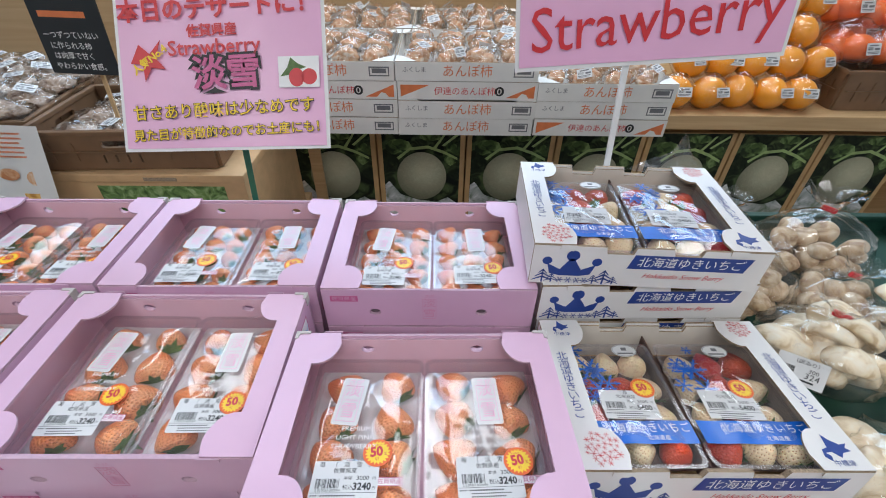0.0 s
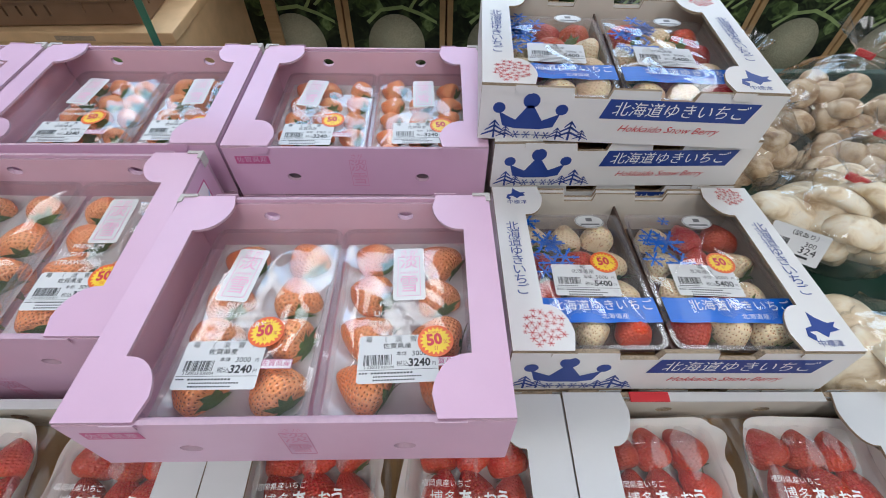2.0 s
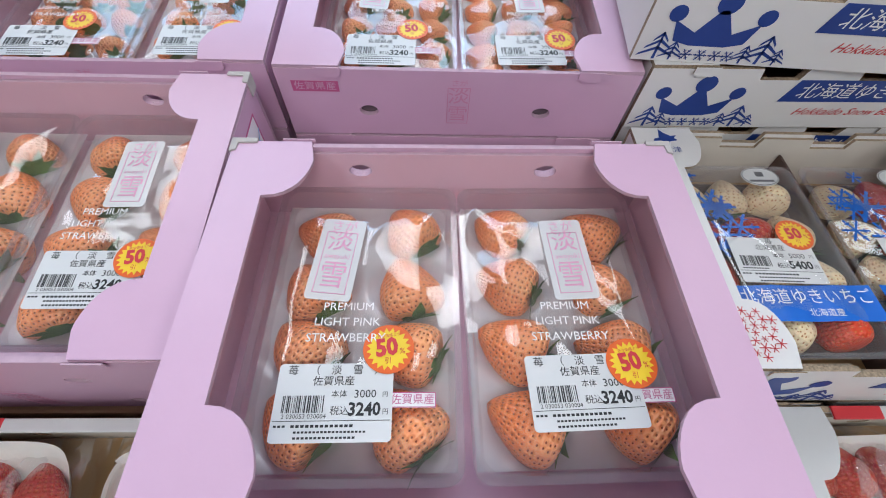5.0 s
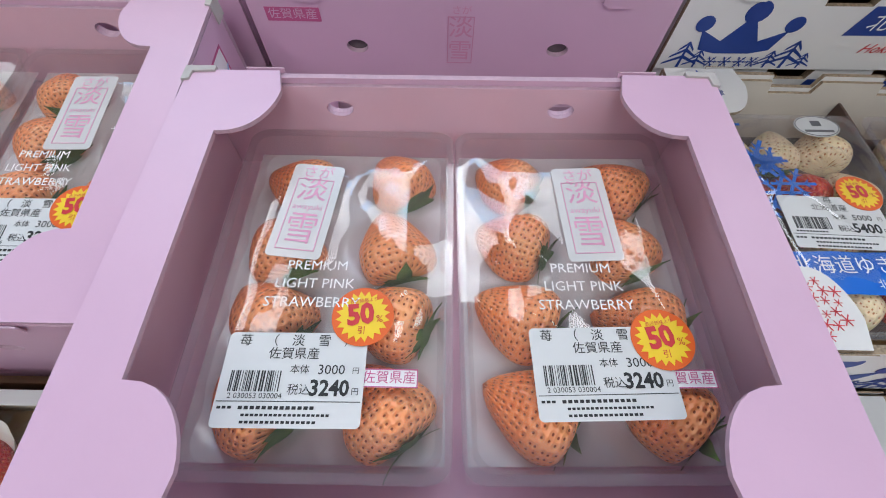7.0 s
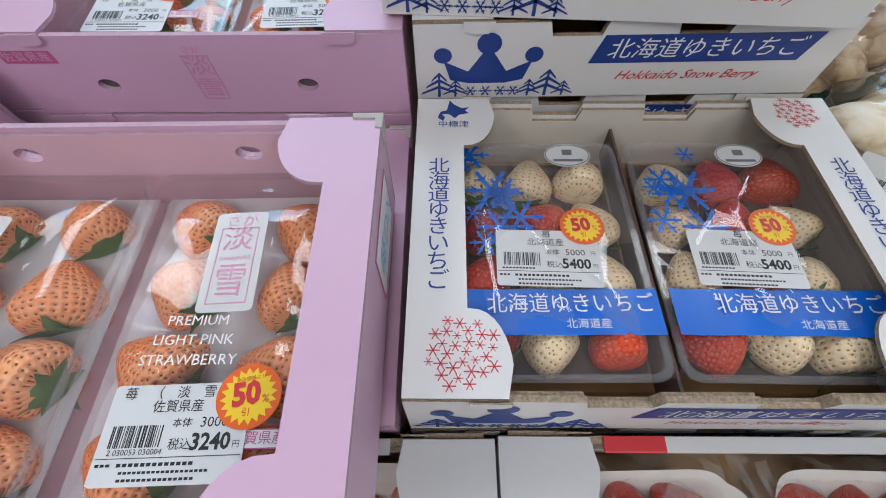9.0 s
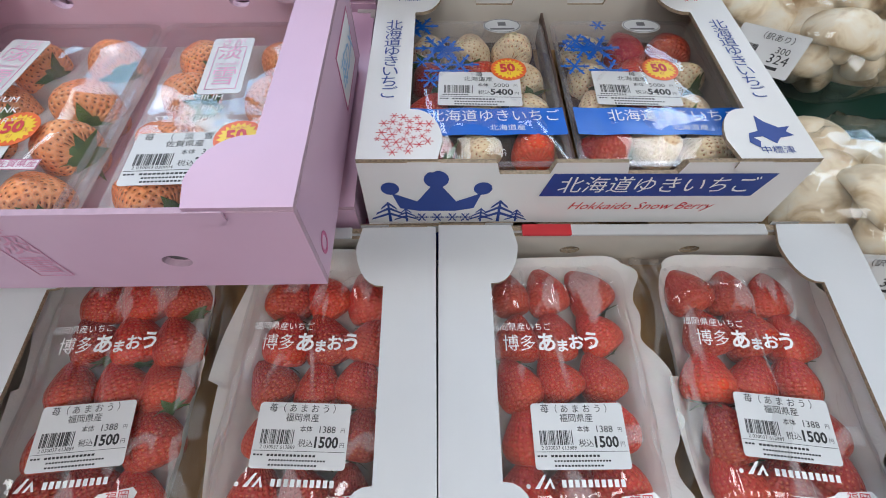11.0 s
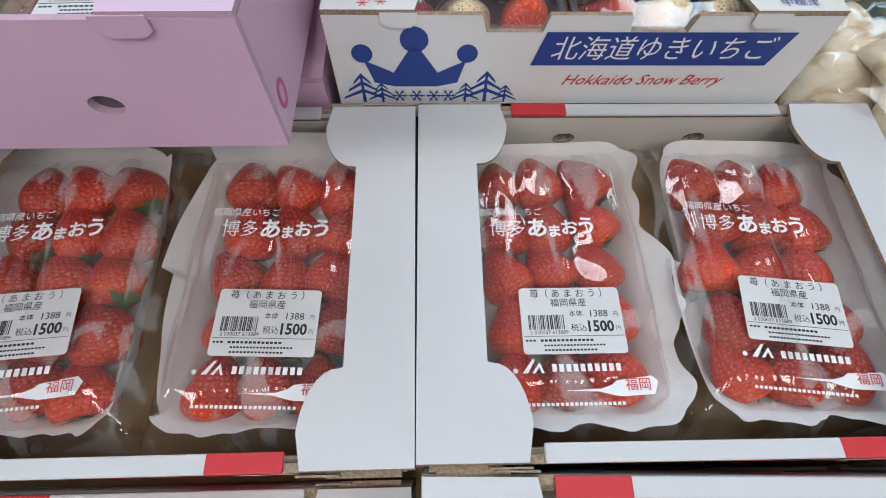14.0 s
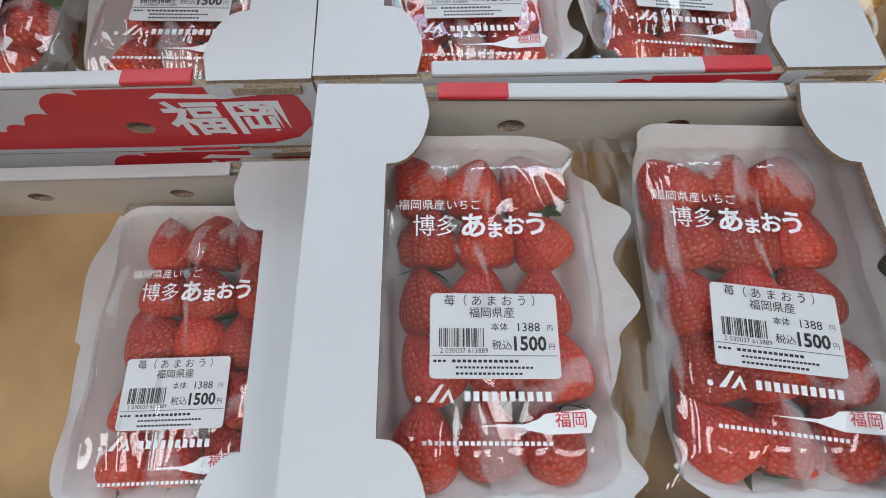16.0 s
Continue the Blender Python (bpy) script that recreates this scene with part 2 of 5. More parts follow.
PAPER = paint("label_paper", (0.68, 0.68, 0.68), 0.5, 0.02, 20, 0.02, 300)
YELLOW = paint("yellow_print", (0.90, 0.62, 0.03), 0.4, 0.04, 40, 0.0)
ORANGE = paint("orange_red_print", (0.80, 0.13, 0.02), 0.4, 0.04, 40, 0.0)
WHITE_INK = paint("white_print", (0.85, 0.85, 0.85), 0.5, 0.03, 40, 0.0)
PINK_PAPER = paint("pink_sign_paper", (0.80, 0.45, 0.66), 0.3, 0.03, 8, 0.02, 100)
FOAM = paint("white_foam_sheet", (0.74, 0.73, 0.70), 0.7, 0.04, 60, 0.25, 500, subsurface=0.1)
LEAF = paint("strawberry_leaf", (0.10, 0.18, 0.05), 0.5, 0.3, 120, 0.2, 500, island=0.25)
AWAYUKI = berry("pale_orange_strawberry", (1.0, 0.47, 0.23), (0.98, 0.25, 0.065), (0.26, 0.045, 0.012), 220, 0.9)
SNOW = berry("cream_strawberry", (0.84, 0.70, 0.46), (0.86, 0.64, 0.40), (0.45, 0.16, 0.05), 215, 0.6)
SCARLET = berry("red_strawberry", (0.74, 0.080, 0.022), (0.52, 0.013, 0.010), (0.74, 0.25, 0.08), 225, 0.8, spread=(0.70, 1.18))
CRIMSON = berry("crimson_strawberry", (0.42, 0.02, 0.025), (0.40, 0.015, 0.02), (0.50, 0.12, 0.04), 225)
FILM = clear("clear_wrap_film", haze=0.025, rough=0.04, bump=0.03, scale=14, gloss=0.085)
BAGFILM = clear("crinkled_bag_film", haze=0.014, rough=0.035, bump=0.05, scale=22, stretch=(1, 0.30, 1), gloss=0.12, sheen_haze=0.27)
POUCH = clear("clear_pouch_film", haze=0.012, rough=0.05, bump=0.5, scale=34, gloss=0.075)
TRAY = clear("clear_tray_plastic", (0.95, 0.93, 0.94), haze=0.07, rough=0.15, bump=0.05, scale=30)
TIMBER = wood("light_timber", (0.60, 0.40, 0.21), (0.48, 0.30, 0.14))
PALE_TIMBER = wood("pale_wall_boards", (0.56, 0.39, 0.22), (0.47, 0.31, 0.16), 0.6)
CRATE = paint("brown_plastic", (0.19, 0.105, 0.055), 0.5, 0.12, 14, 0.1, 200)
DARK_GREEN = paint("dark_green_plastic", (0.008, 0.045, 0.03), 0.5, 0.1, 20, 0.05, 200)
GREEN_PLASTIC = paint("green_plastic", (0.02, 0.14, 0.085), 0.4, 0.1, 20, 0.05, 200)
WHITE_PLASTIC = paint("white_plastic", (0.78, 0.78, 0.77), 0.4, 0.03, 20, 0.03, 200)
MUSHROOM = blotch("pale_mushroom", (0.60, 0.44, 0.26), (0.85, 0.72, 0.52), (0.90, 0.83, 0.69), 30)
BROWN_MUSHROOM = blotch("brown_mushroom", (0.34, 0.20, 0.11), (0.56, 0.41, 0.26), (0.72, 0.60, 0.45), 30)
GOLD_MUSHROOM = blotch("golden_mushroom", (0.45, 0.20, 0.03), (0.70, 0.36, 0.06), (0.80, 0.52, 0.16), 40)
ORANGE_PEEL = paint("orange_peel", (0.95, 0.36, 0.008), 0.38, 0.10, 12, 0.35, 420, island=0.08)
PERSIMMON = paint("red_orange_skin", (0.78, 0.14, 0.02), 0.3, 0.12, 12, 0.1, 200, island=0.1)
DRIED = blotch("dried_persimmon", (0.46, 0.17, 0.06), (0.62, 0.36, 0.20), (0.76, 0.64, 0.52), 30)
DARKPHOTO = blotch("dark_foliage_picture", (0.006, 0.008, 0.006), (0.018, 0.026, 0.012), (0.07, 0.10, 0.04), 16, 0.75)
GREENPHOTO = blotch("green_plant_picture", (0.04, 0.09, 0.02), (0.16, 0.28, 0.08), (0.42, 0.55, 0.28), 30)
PALEPHOTO = blotch("pale_leaf_picture", (0.12, 0.17, 0.11), (0.40, 0.42, 0.42), (0.72, 0.72, 0.74), 14)
FOLIAGEPHOTO = blotch("foliage_picture", (0.02, 0.032, 0.014), (0.07, 0.11, 0.035), (0.22, 0.31, 0.12), 24, 0.7)
MELON = melon_skin("netted_melon_picture")
STEMPHOTO = paint("stem_picture", (0.30, 0.40, 0.15), 0.6, 0.2, 30, 0.0)
CONCRETE = paint("grey_floor_paint", (0.30, 0.29, 0.27), 0.5, 0.15, 3, 0.1, 60)
CEILING = paint("ceiling_board", (0.74, 0.73, 0.70), 0.8, 0.03, 3, 0.1, 80)
SLATE = paint("blackboard", (0.012, 0.014, 0.017), 0.45, 0.2, 12, 0.02)
TUBE = glow("fluorescent_diffuser", (0.97, 0.98, 1.0), 3.0)
PACKED = blotch("packed_dried_food", (0.20, 0.12, 0.08), (0.42, 0.30, 0.22), (0.60, 0.50, 0.43), 40)
CHAIN = paint("dark_metal", (0.10, 0.09, 0.08), 0.45, 0.1, 50, 0.0, metal=0.8)

# ---- building tools ----


def mesh_of(bm, name, mats, smooth=False):
    me = bpy.data.meshes.new(name)
    bm.to_mesh(me)
    bm.free()
    for m in mats if isinstance(mats, (list, tuple)) else [mats]:
        me.materials.append(m)
    if smooth:
        for p in me.polygons:
            p.use_smooth = True
    return me


def part(name, data, mats, parent, m=None, label="", smooth=False):
    """Link a bmesh or a mesh as ONE mesh object under a thing or a part."""
    if isinstance(data, bmesh.types.BMesh):
        data = mesh_of(data, name, mats, smooth)
    ob = new(name, data)
    ob.parent = parent
    if m is not None:
        ob.matrix_basis = m
    if label:
        ob["label"] = label
    return ob


def thing(name, m, label, category, group="", kind=""):
    ob = new(name)
    ob.empty_display_size = 0.05
    ob.matrix_basis = m
    return tagged(ob, label, category, group, kind)


def box_bm(sx, sy, sz, bevel=0.0, base=True):
    """A box about the z axis, from 0 to sz (or centred)."""
    bm = bmesh.new()
    bmesh.ops.create_cube(bm, size=1, matrix=Matrix.Translation((0, 0, sz / 2 if base else 0)) @ Matrix.Diagonal((sx, sy, sz, 1)))
    if bevel:
        bmesh.ops.bevel(bm, geom=list(bm.edges), offset=bevel, segments=2, affect="EDGES", profile=0.6)
    return bm


def plate(outline, holes=(), t=0.004):
    """A flat plate in xy of thickness t with holes cut through: faces take slot 0, the cut edges slot 1."""
    bm = bmesh.new()
    loops = []
    for pts in (outline, *holes):
        vs = [bm.verts.new((x, y, t)) for x, y in pts]
        loops.append(vs)
        for a, b in zip(vs, vs[1:] + vs[:1]):
            bm.edges.new((a, b))
    bmesh.ops.triangle_fill(bm, use_beauty=True, use_dissolve=False, edges=list(bm.edges), normal=(0, 0, 1))
    for f in bm.faces:
        if f.normal.z < 0:
            f.normal_flip()
    twin = {v: bm.verts.new((v.co.x, v.co.y, 0)) for v in list(bm.verts)}
    for f in list(bm.faces):
        bm.faces.new([twin[v] for v in reversed(f.verts)])
    for vs in loops:
        for a, b in zip(vs, vs[1:] + vs[:1]):
            f = bm.faces.new((a, twin[a], twin[b], b))
            f.material_index = 1
    bmesh.ops.recalc_face_normals(bm, faces=list(bm.faces))
    return bm


def ring(cx, cy, rx, ry, n=20):
    return [(cx + rx * math.cos(2 * math.pi * i / n), cy + ry * math.sin(2 * math.pi * i / n)) for i in range(n)]


def rect(x0, y0, x1, y1, r=0.0, n=5):
    if not r:
        return [(x0, y0), (x1, y0), (x1, y1), (x0, y1)]
    pts = []
    for cx, cy, a in ((x1 - r, y0 + r, -90), (x1 - r, y1 - r, 0), (x0 + r, y1 - r, 90), (x0 + r, y0 + r, 180)):
        pts += [(cx + r * math.cos(radians(a + 90 * i / n)), cy + r * math.sin(radians(a + 90 * i / n))) for i in range(n + 1)]
    return pts


def flat(shapes):
    """Thin printed shapes in xy joined into one bmesh: each an outline, or (outline, holes)."""
    bm = bmesh.new()
    for s in shapes:
        outline, holes = (s[0], s[1]) if isinstance(s, tuple) and isinstance(s[0], list) else (s, ())
        k = plate(outline, holes, 0.0002)
        me = bpy.data.meshes.new("tmp")
        k.to_mesh(me)
        k.free()
        bm.from_mesh(me)
        bpy.data.meshes.remove(me)
    for f in bm.faces:
        f.material_index = 0
    return bm


LETTERS = {}


def letters(body, size, shear=0.0, align="CENTER", width=1.0, bold=0.0):
    """The mesh of a line of writing, lying in xy, its middle at the origin."""
    key = (body, size, shear, align, width, bold)
    if key not in LETTERS:
        cu = bpy.data.curves.new("writing", "FONT")
        cu.body, cu.size, cu.shear, cu.align_x, cu.align_y = body, size, shear, align, "CENTER"
        cu.resolution_u = 2
        cu.offset = bold
        ob = new("writing", cu)
        dg = bpy.context.evaluated_depsgraph_get()
        me = bpy.data.meshes.new_from_object(ob.evaluated_get(dg))
        bpy.data.objects.remove(ob)
        bpy.data.curves.remove(cu)
        if width != 1.0:
            me.transform(Matrix.Diagonal((width, 1, 1, 1)))
        LETTERS[key] = me
    return LETTERS[key]


def print_bm(lines=(), shapes=()):
    """Lines of writing (body, x, y, size[, shear, align, turn]) and flat shapes in one thin bmesh."""
    bm = flat(shapes) if shapes else bmesh.new()
    for body, x, y, size, *more in lines:
        shear, align, turn, width, bold = (list(more) + [0.0, "CENTER", 0.0, 1.0, 0.0][len(more):])
        me = letters(body, size, shear, align, width, bold).copy()
        me.transform(pose(x, y, 0.0002, 0, 0, turn))
        bm.from_mesh(me)
        bpy.data.meshes.remove(me)
    for f in bm.faces:
        f.material_index = 0
    return bm


def grid_mesh(nx, ny, fn, name, mats, smooth=True):
    """A sheet of nx by ny points; fn(u, v) gives the place of each."""
    vs = [fn(i / (nx - 1), j / (ny - 1)) for j in range(ny) for i in range(nx)]
    fs = [(j * nx + i, j * nx + i + 1, (j + 1) * nx + i + 1, (j + 1) * nx + i) for j in range(ny - 1) for i in range(nx - 1)]
    me = bpy.data.meshes.new(name)
    me.from_pydata(vs, [], fs)
    for m in mats if isinstance(mats, (list, tuple)) else [mats]:
        me.materials.append(m)
    if smooth:
        for p in me.polygons:
            p.use_smooth = True
    return me


def ridged(x, y, seed, sx=1.0, sy=1.0):
    return 1 - abs(noise.noise(Vector((x * sx + seed * 7.3, y * sy - seed * 3.1, seed * 1.7)))) * 2



# ---- cartons ----


def wall_outline(w, h, notches=(), depth=0.012):
    """A wall's outline with shallow notches in its top edge, each (centre, half width)."""
    pts = [(-w / 2, 0), (w / 2, 0), (w / 2, h)]
    for c, hw in sorted(notches, reverse=True):
        pts += [(c + hw, h), (c + hw - 0.003, h - depth), (c - hw + 0.003, h - depth), (c - hw, h)]
    return pts + [(-w / 2, h)]


def flange_outline(d, mid, lobe, length, n=8):
    """A side flange folded inwards: narrow along the wall, with a rounded lobe at each end. x inwards from 0."""
    half = []
    for i in range(n + 1):
        a = math.pi / 2 * i / n
        half.append((mid + (lobe - mid) * math.cos(a) ** 0.8, 0.35 * length + 0.65 * length * math.sin(a) ** 1.2))
    near = [(0, 0), (lobe - 0.004, 0)] + half
    far = [(x, d - y) for x, y in reversed(half)] + [(lobe - 0.004, d), (0, d)]
    return near + far


def carton(name, m, label, w, d, h, outer, inner, floor_mat, mid, lobe, length, holes=(), back_holes=(), notches=(), t=0.004, group="", cut=None):
    """An open produce carton: base, four walls and two inward side flanges."""
    c = thing(name, m, label, "carton", group)
    cut = cut or KRAFT_CUT
    part("base_panel", box_bm(w - 2 * t, d - 2 * t, 0.004), floor_mat, c)
    hole = [ring(x, z, 0.009, 0.0065) for x, z in holes]
    bhole = [ring(x, z, 0.009, 0.0065) for x, z in back_holes]
    front = part("front_wall", plate(wall_outline(w, h, notches), hole, t), [outer, cut], c, pose(0, -d / 2 + t, 0, 90, 0, 0))
    back = part("back_wall", plate(wall_outline(w, h, notches), bhole, t), [outer, cut], c, pose(0, d / 2 - t, 0, 90, 0, 180))
    # added dark plates close the front holes, painting the shade of the carton's inside
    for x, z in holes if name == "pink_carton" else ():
        part("hole_shade_plate", plate(ring(x, z, 0.0087, 0.0062), (), 0.0008), [HOLE_SHADE, HOLE_SHADE], c, pose(0, -d / 2 + t + 0.0016, 0, 90, 0, 0))
    # inner linings, a little short of the top
    for nm, y, rz, hl in (("front_lining", -d / 2 + t + 0.0002, 180, hole), ("back_lining", d / 2 - t - 0.0002, 0, bhole)):
        flip = [[(-x, z) for x, z in pts] for pts in hl]
        part(nm, plate(wall_outline(w - 2 * t, h - 0.004, [(-a, b) for a, b in notches]), flip if nm == "front_lining" else [[(-x, z) for x, z in pts] for pts in bhole], 0.003), [inner, cut], c, pose(0, y, 0, 90, 0, rz))
    for s, nm in ((-1, "left"), (1, "right")):
        part("side_wall", plate(wall_outline(d - 2 * t - 0.001, h - 0.001), (), t), [outer, cut], c, pose(s * (w / 2 - t), 0, 0, 90, 0, 90 * s))
        part("side_lining", plate(wall_outline(d - 2 * t - 0.008, h - 0.004), (), 0.002), [inner, cut], c, pose(s * (w / 2 - t - 0.0002), 0, 0, 90, 0, -90 * s))
        pts = flange_outline(d - 0.002, mid, lobe, length)
        if s > 0:
            pts = [(-x, y) for x, y in reversed(pts)]
        fl = part("side_flange", plate(pts, (), 0.003), [outer, cut], c, pose(s * w / 2, -d / 2 + 0.001, h))
        # the tongue that locks the flange over each end wall
        for y, rz in ((-d / 2 - 0.0012, 0), (d / 2 + 0.0012, 180)):
            k = (s * (w / 2 - lobe + 0.014)) * (1 if rz == 0 else -1)
            tongue = [(k - 0.012, h + 0.003), (k - 0.012, h - 0.004), (k - 0.007, h - 0.0075), (k + 0.007, h - 0.0075), (k + 0.012, h - 0.004), (k + 0.012, h + 0.003)]
            part("locking_tongue", plate(tongue[::-1], (), 0.001), [outer, cut], c, pose(0, y, 0, 90, 0, rz))
        if name == "pink_carton":
            for q in (1,):
                part("corner_fold", plate([(0, 0), (0.019, 0), (0.019, 0.004), (0.005, 0.0045), (0.0045, 0.012), (0, 0.013)][::-1], (), 0.016), [CARD_EDGE, CARD_EDGE], c, Matrix.Translation((s * (w / 2 + 0.0012), q * (d / 2 + 0.0012), h - 0.0115)) @ Matrix.Diagonal((-s, -q, 1, 1)))
        for y in (-d / 2 - 0.0016, d / 2 + 0.0016) if name == "white_red_carton" else ():
            part("corner_edge", box_bm(lobe * 0.62, 0.003, 0.0055), cut, c, pose(s * (w / 2 - lobe * 0.42), y, h - 0.0058))
    return c, front, back


def on_front(d):
    return pose(0, -d / 2 - 0.0003, 0, 90, 0, 0)


PW, PD, PH = 0.335, 0.25, 0.08


def pink_carton(m, label, group="pink strawberry cartons"):
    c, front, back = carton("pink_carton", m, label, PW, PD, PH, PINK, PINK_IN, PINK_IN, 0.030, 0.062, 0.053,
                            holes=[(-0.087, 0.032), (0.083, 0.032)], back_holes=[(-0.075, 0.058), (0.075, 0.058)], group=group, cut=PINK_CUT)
    part("origin_mark", print_bm((), [rect(-0.155, 0.055, -0.112, 0.067)]), MAGENTA, c, on_front(PD))
    part("origin_lettering", print_bm([("佐賀県産", -0.1335, 0.0612, 0.0098)]), PINK, c, on_front(PD) @ pose(0, 0, 0.0003))
    part("variety_lettering", print_bm([("さが", 0, 0.067, 0.008), ("淡", 0, 0.051, 0.021), ("雪", 0, 0.029, 0.021)],
                                       [(rect(-0.0108, 0.017, 0.0108, 0.062), [rect(-0.0101, 0.0177, 0.0101, 0.0613)])]), PALE_MAGENTA, c, on_front(PD))
    side = pose(PW / 2 + 0.0003, 0, 0, 90, 0, 90)
    part("side_frame", print_bm((), [(rect(0.03, 0.012, 0.10, 0.062), [rect(0.032, 0.014, 0.098, 0.060)])]), MAGENTA, c, side)
    part("side_seal", print_bm((), [(ring(-0.106, 0.022, 0.007, 0.009, 18), [ring(-0.106, 0.022, 0.0046, 0.006, 18)[::-1]])]), MAGENTA, c, side)
    part("side_panel", print_bm((), [rect(0.032, 0.014, 0.098, 0.060)]), WHITE_INK, c, side)
    part("side_lettering", print_bm([("苺DX", 0.065, 0.036, 0.026, 0.2)]), SKYPRINT, c, side @ pose(0, 0, 0.0004))
    return c


HW, HD, HH = 0.342, 0.252, 0.073


def flake(x, y, r, arms=6):
    """A small star of thin arms with side twigs."""
    out = []
    for i in range(arms):
        a = 2 * math.pi * i / arms
        ca, sa, k = math.cos(a), math.sin(a), r * 0.075
        out.append([(x + k * sa, y - k * ca), (x + r * ca + k * sa, y + r * sa - k * ca), (x + r * ca - k * sa, y + r * sa + k * ca), (x - k * sa, y + k * ca)])
        for s in (-1, 1):
            b = a + s * radians(55)
            px, py = x + 0.55 * r * ca, y + 0.55 * r * sa
            q = r * 0.34
            out.append([(px + k * math.sin(b), py - k * math.cos(b)), (px + q * math.cos(b), py + q * math.sin(b)), (px - k * math.sin(b), py + k * math.cos(b))])
    return out


def island_shape(x, y, s):
    """The outline of the northern island, simplified."""
    pts = [(-0.95, -0.55), (-0.62, -0.85), (-0.50, -0.50), (-0.72, -0.28), (-0.30, -0.22), (0.10, -0.62), (0.36, -0.30), (0.95, -0.16), (0.72, 0.06), (0.98, 0.36), (0.52, 0.28), (0.05, 0.62), (-0.22, 1.0), (-0.30, 0.55), (-0.40, 0.08), (-0.80, -0.05)]
    return [(x + s * a, y + s * b) for a, b in pts]


def flower(x, y, r, seed):
    """A round cluster of little snow stars."""
    rng = random.Random(seed)
    out = []
    for i in range(30):
        a, q = i * 2.39996, r * math.sqrt((i + 0.5) / 30)
        out += [p for p in flake(x + q * math.cos(a), y + q * math.sin(a), r * rng.uniform(0.12, 0.20))[::3]]
    return out


def crown_shapes(x, y, s):
    base = [(-1.0, 0.0), (-1.18, 0.62), (-0.52, 0.28), (-0.1, 0.95), (0.1, 0.95), (0.52, 0.28), (1.18, 0.62), (1.0, 0.0), (0.5, -0.12), (-0.5, -0.12)]
    out = [[(x + s * a, y + s * b) for a, b in base]]
    return out + [ring(x - 1.2 * s, y + 0.8 * s, 0.24 * s, 0.24 * s, 16), ring(x, y + 1.15 * s, 0.32 * s, 0.32 * s, 16), ring(x + 1.2 * s, y + 0.8 * s, 0.24 * s, 0.24 * s, 16)]


def fir_shapes(x, y, s):
    out = [[(x - 0.05 * s, y), (x + 0.05 * s, y), (x + 0.03 * s, y + s), (x - 0.03 * s, y + s)]]
    for k, w in ((0.15, 0.62), (0.42, 0.45), (0.68, 0.26)):
        for q in (-1, 1):
            out.append([(x, y + (k + 0.22) * s), (x + q * w * s, y + k * s - 0.05 * s), (x + q * w * 0.9 * s, y + k * s + 0.05 * s), (x, y + (k + 0.34) * s)][::q])
    return out


def snow_carton(m, label, group="white crown cartons"):
    c, front, back = carton("white_crown_carton", m, label, HW, HD, HH, SNOWCARD, CREAM, KRAFT, 0.038, 0.064, 0.055,
                            notches=[(-0.045, 0.022), (0.052, 0.022)], group=group)
    f = on_front(HD)
    art = crown_shapes(-0.112, 0.0205, 0.0305)
    for x, s in ((-0.152, 0.026), (-0.138, 0.018), (-0.075, 0.018), (-0.06, 0.028), (-0.045, 0.016)):
        art += fir_shapes(x, 0.002, s)
    for x in (-0.125, -0.112, -0.099, -0.088):
        art += flake(x, 0.008, 0.006)
    part("crown_print", print_bm((), art), BLUE, c, f)
    slant = [(-0.030, 0.0355), (0.140, 0.0355), (0.147, 0.0615), (-0.023, 0.0615)]
    part("name_banner", print_bm((), [slant]), BLUE, c, f)
    part("name_lettering", print_bm([("北海道ゆきいちご", 0.0590, 0.0480, 0.0202, 0.12, "CENTER", 0, 0.95)]), WHITE_INK, c, f @ pose(0, 0, 0.0004))
    part("script_lettering", print_bm([("Hokkaido Snow Berry", 0.055, 0.0225, 0.0132, 0.45)]), RED, c, f)
    top = pose(0, 0, HH + 0.0032)
    for s in (-1, 1):
        x = s * (HW / 2 - 0.019)
        lines = [(ch, x, 0.0475 - 0.0141 * i, 0.0165, 0, "CENTER", 0, 1.0) for i, ch in enumerate("北海道ゆきいちご")]
        part("flange_lettering", print_bm(lines), BLUE, c, top)
    for x, y, k, ty in ((-0.141, 0.109, 0.0135, 0.093), (0.141, -0.098, 0.019, -0.117)):
        part("island_print", print_bm((), [island_shape(x, y, k)]), BLUE, c, top)
        part("town_lettering", print_bm([("中標津", x, ty, 0.0085)]), BLUE, c, top)
    part("snow_flower_print", print_bm((), flower(-0.137, -0.098, 0.022, 3)), RED, c, top)
    part("snow_flower_print", print_bm((), flower(0.141, 0.107, 0.017, 4)), RED, c, top)
    return c


RW, RD, RH = 0.350, 0.250, 0.0655


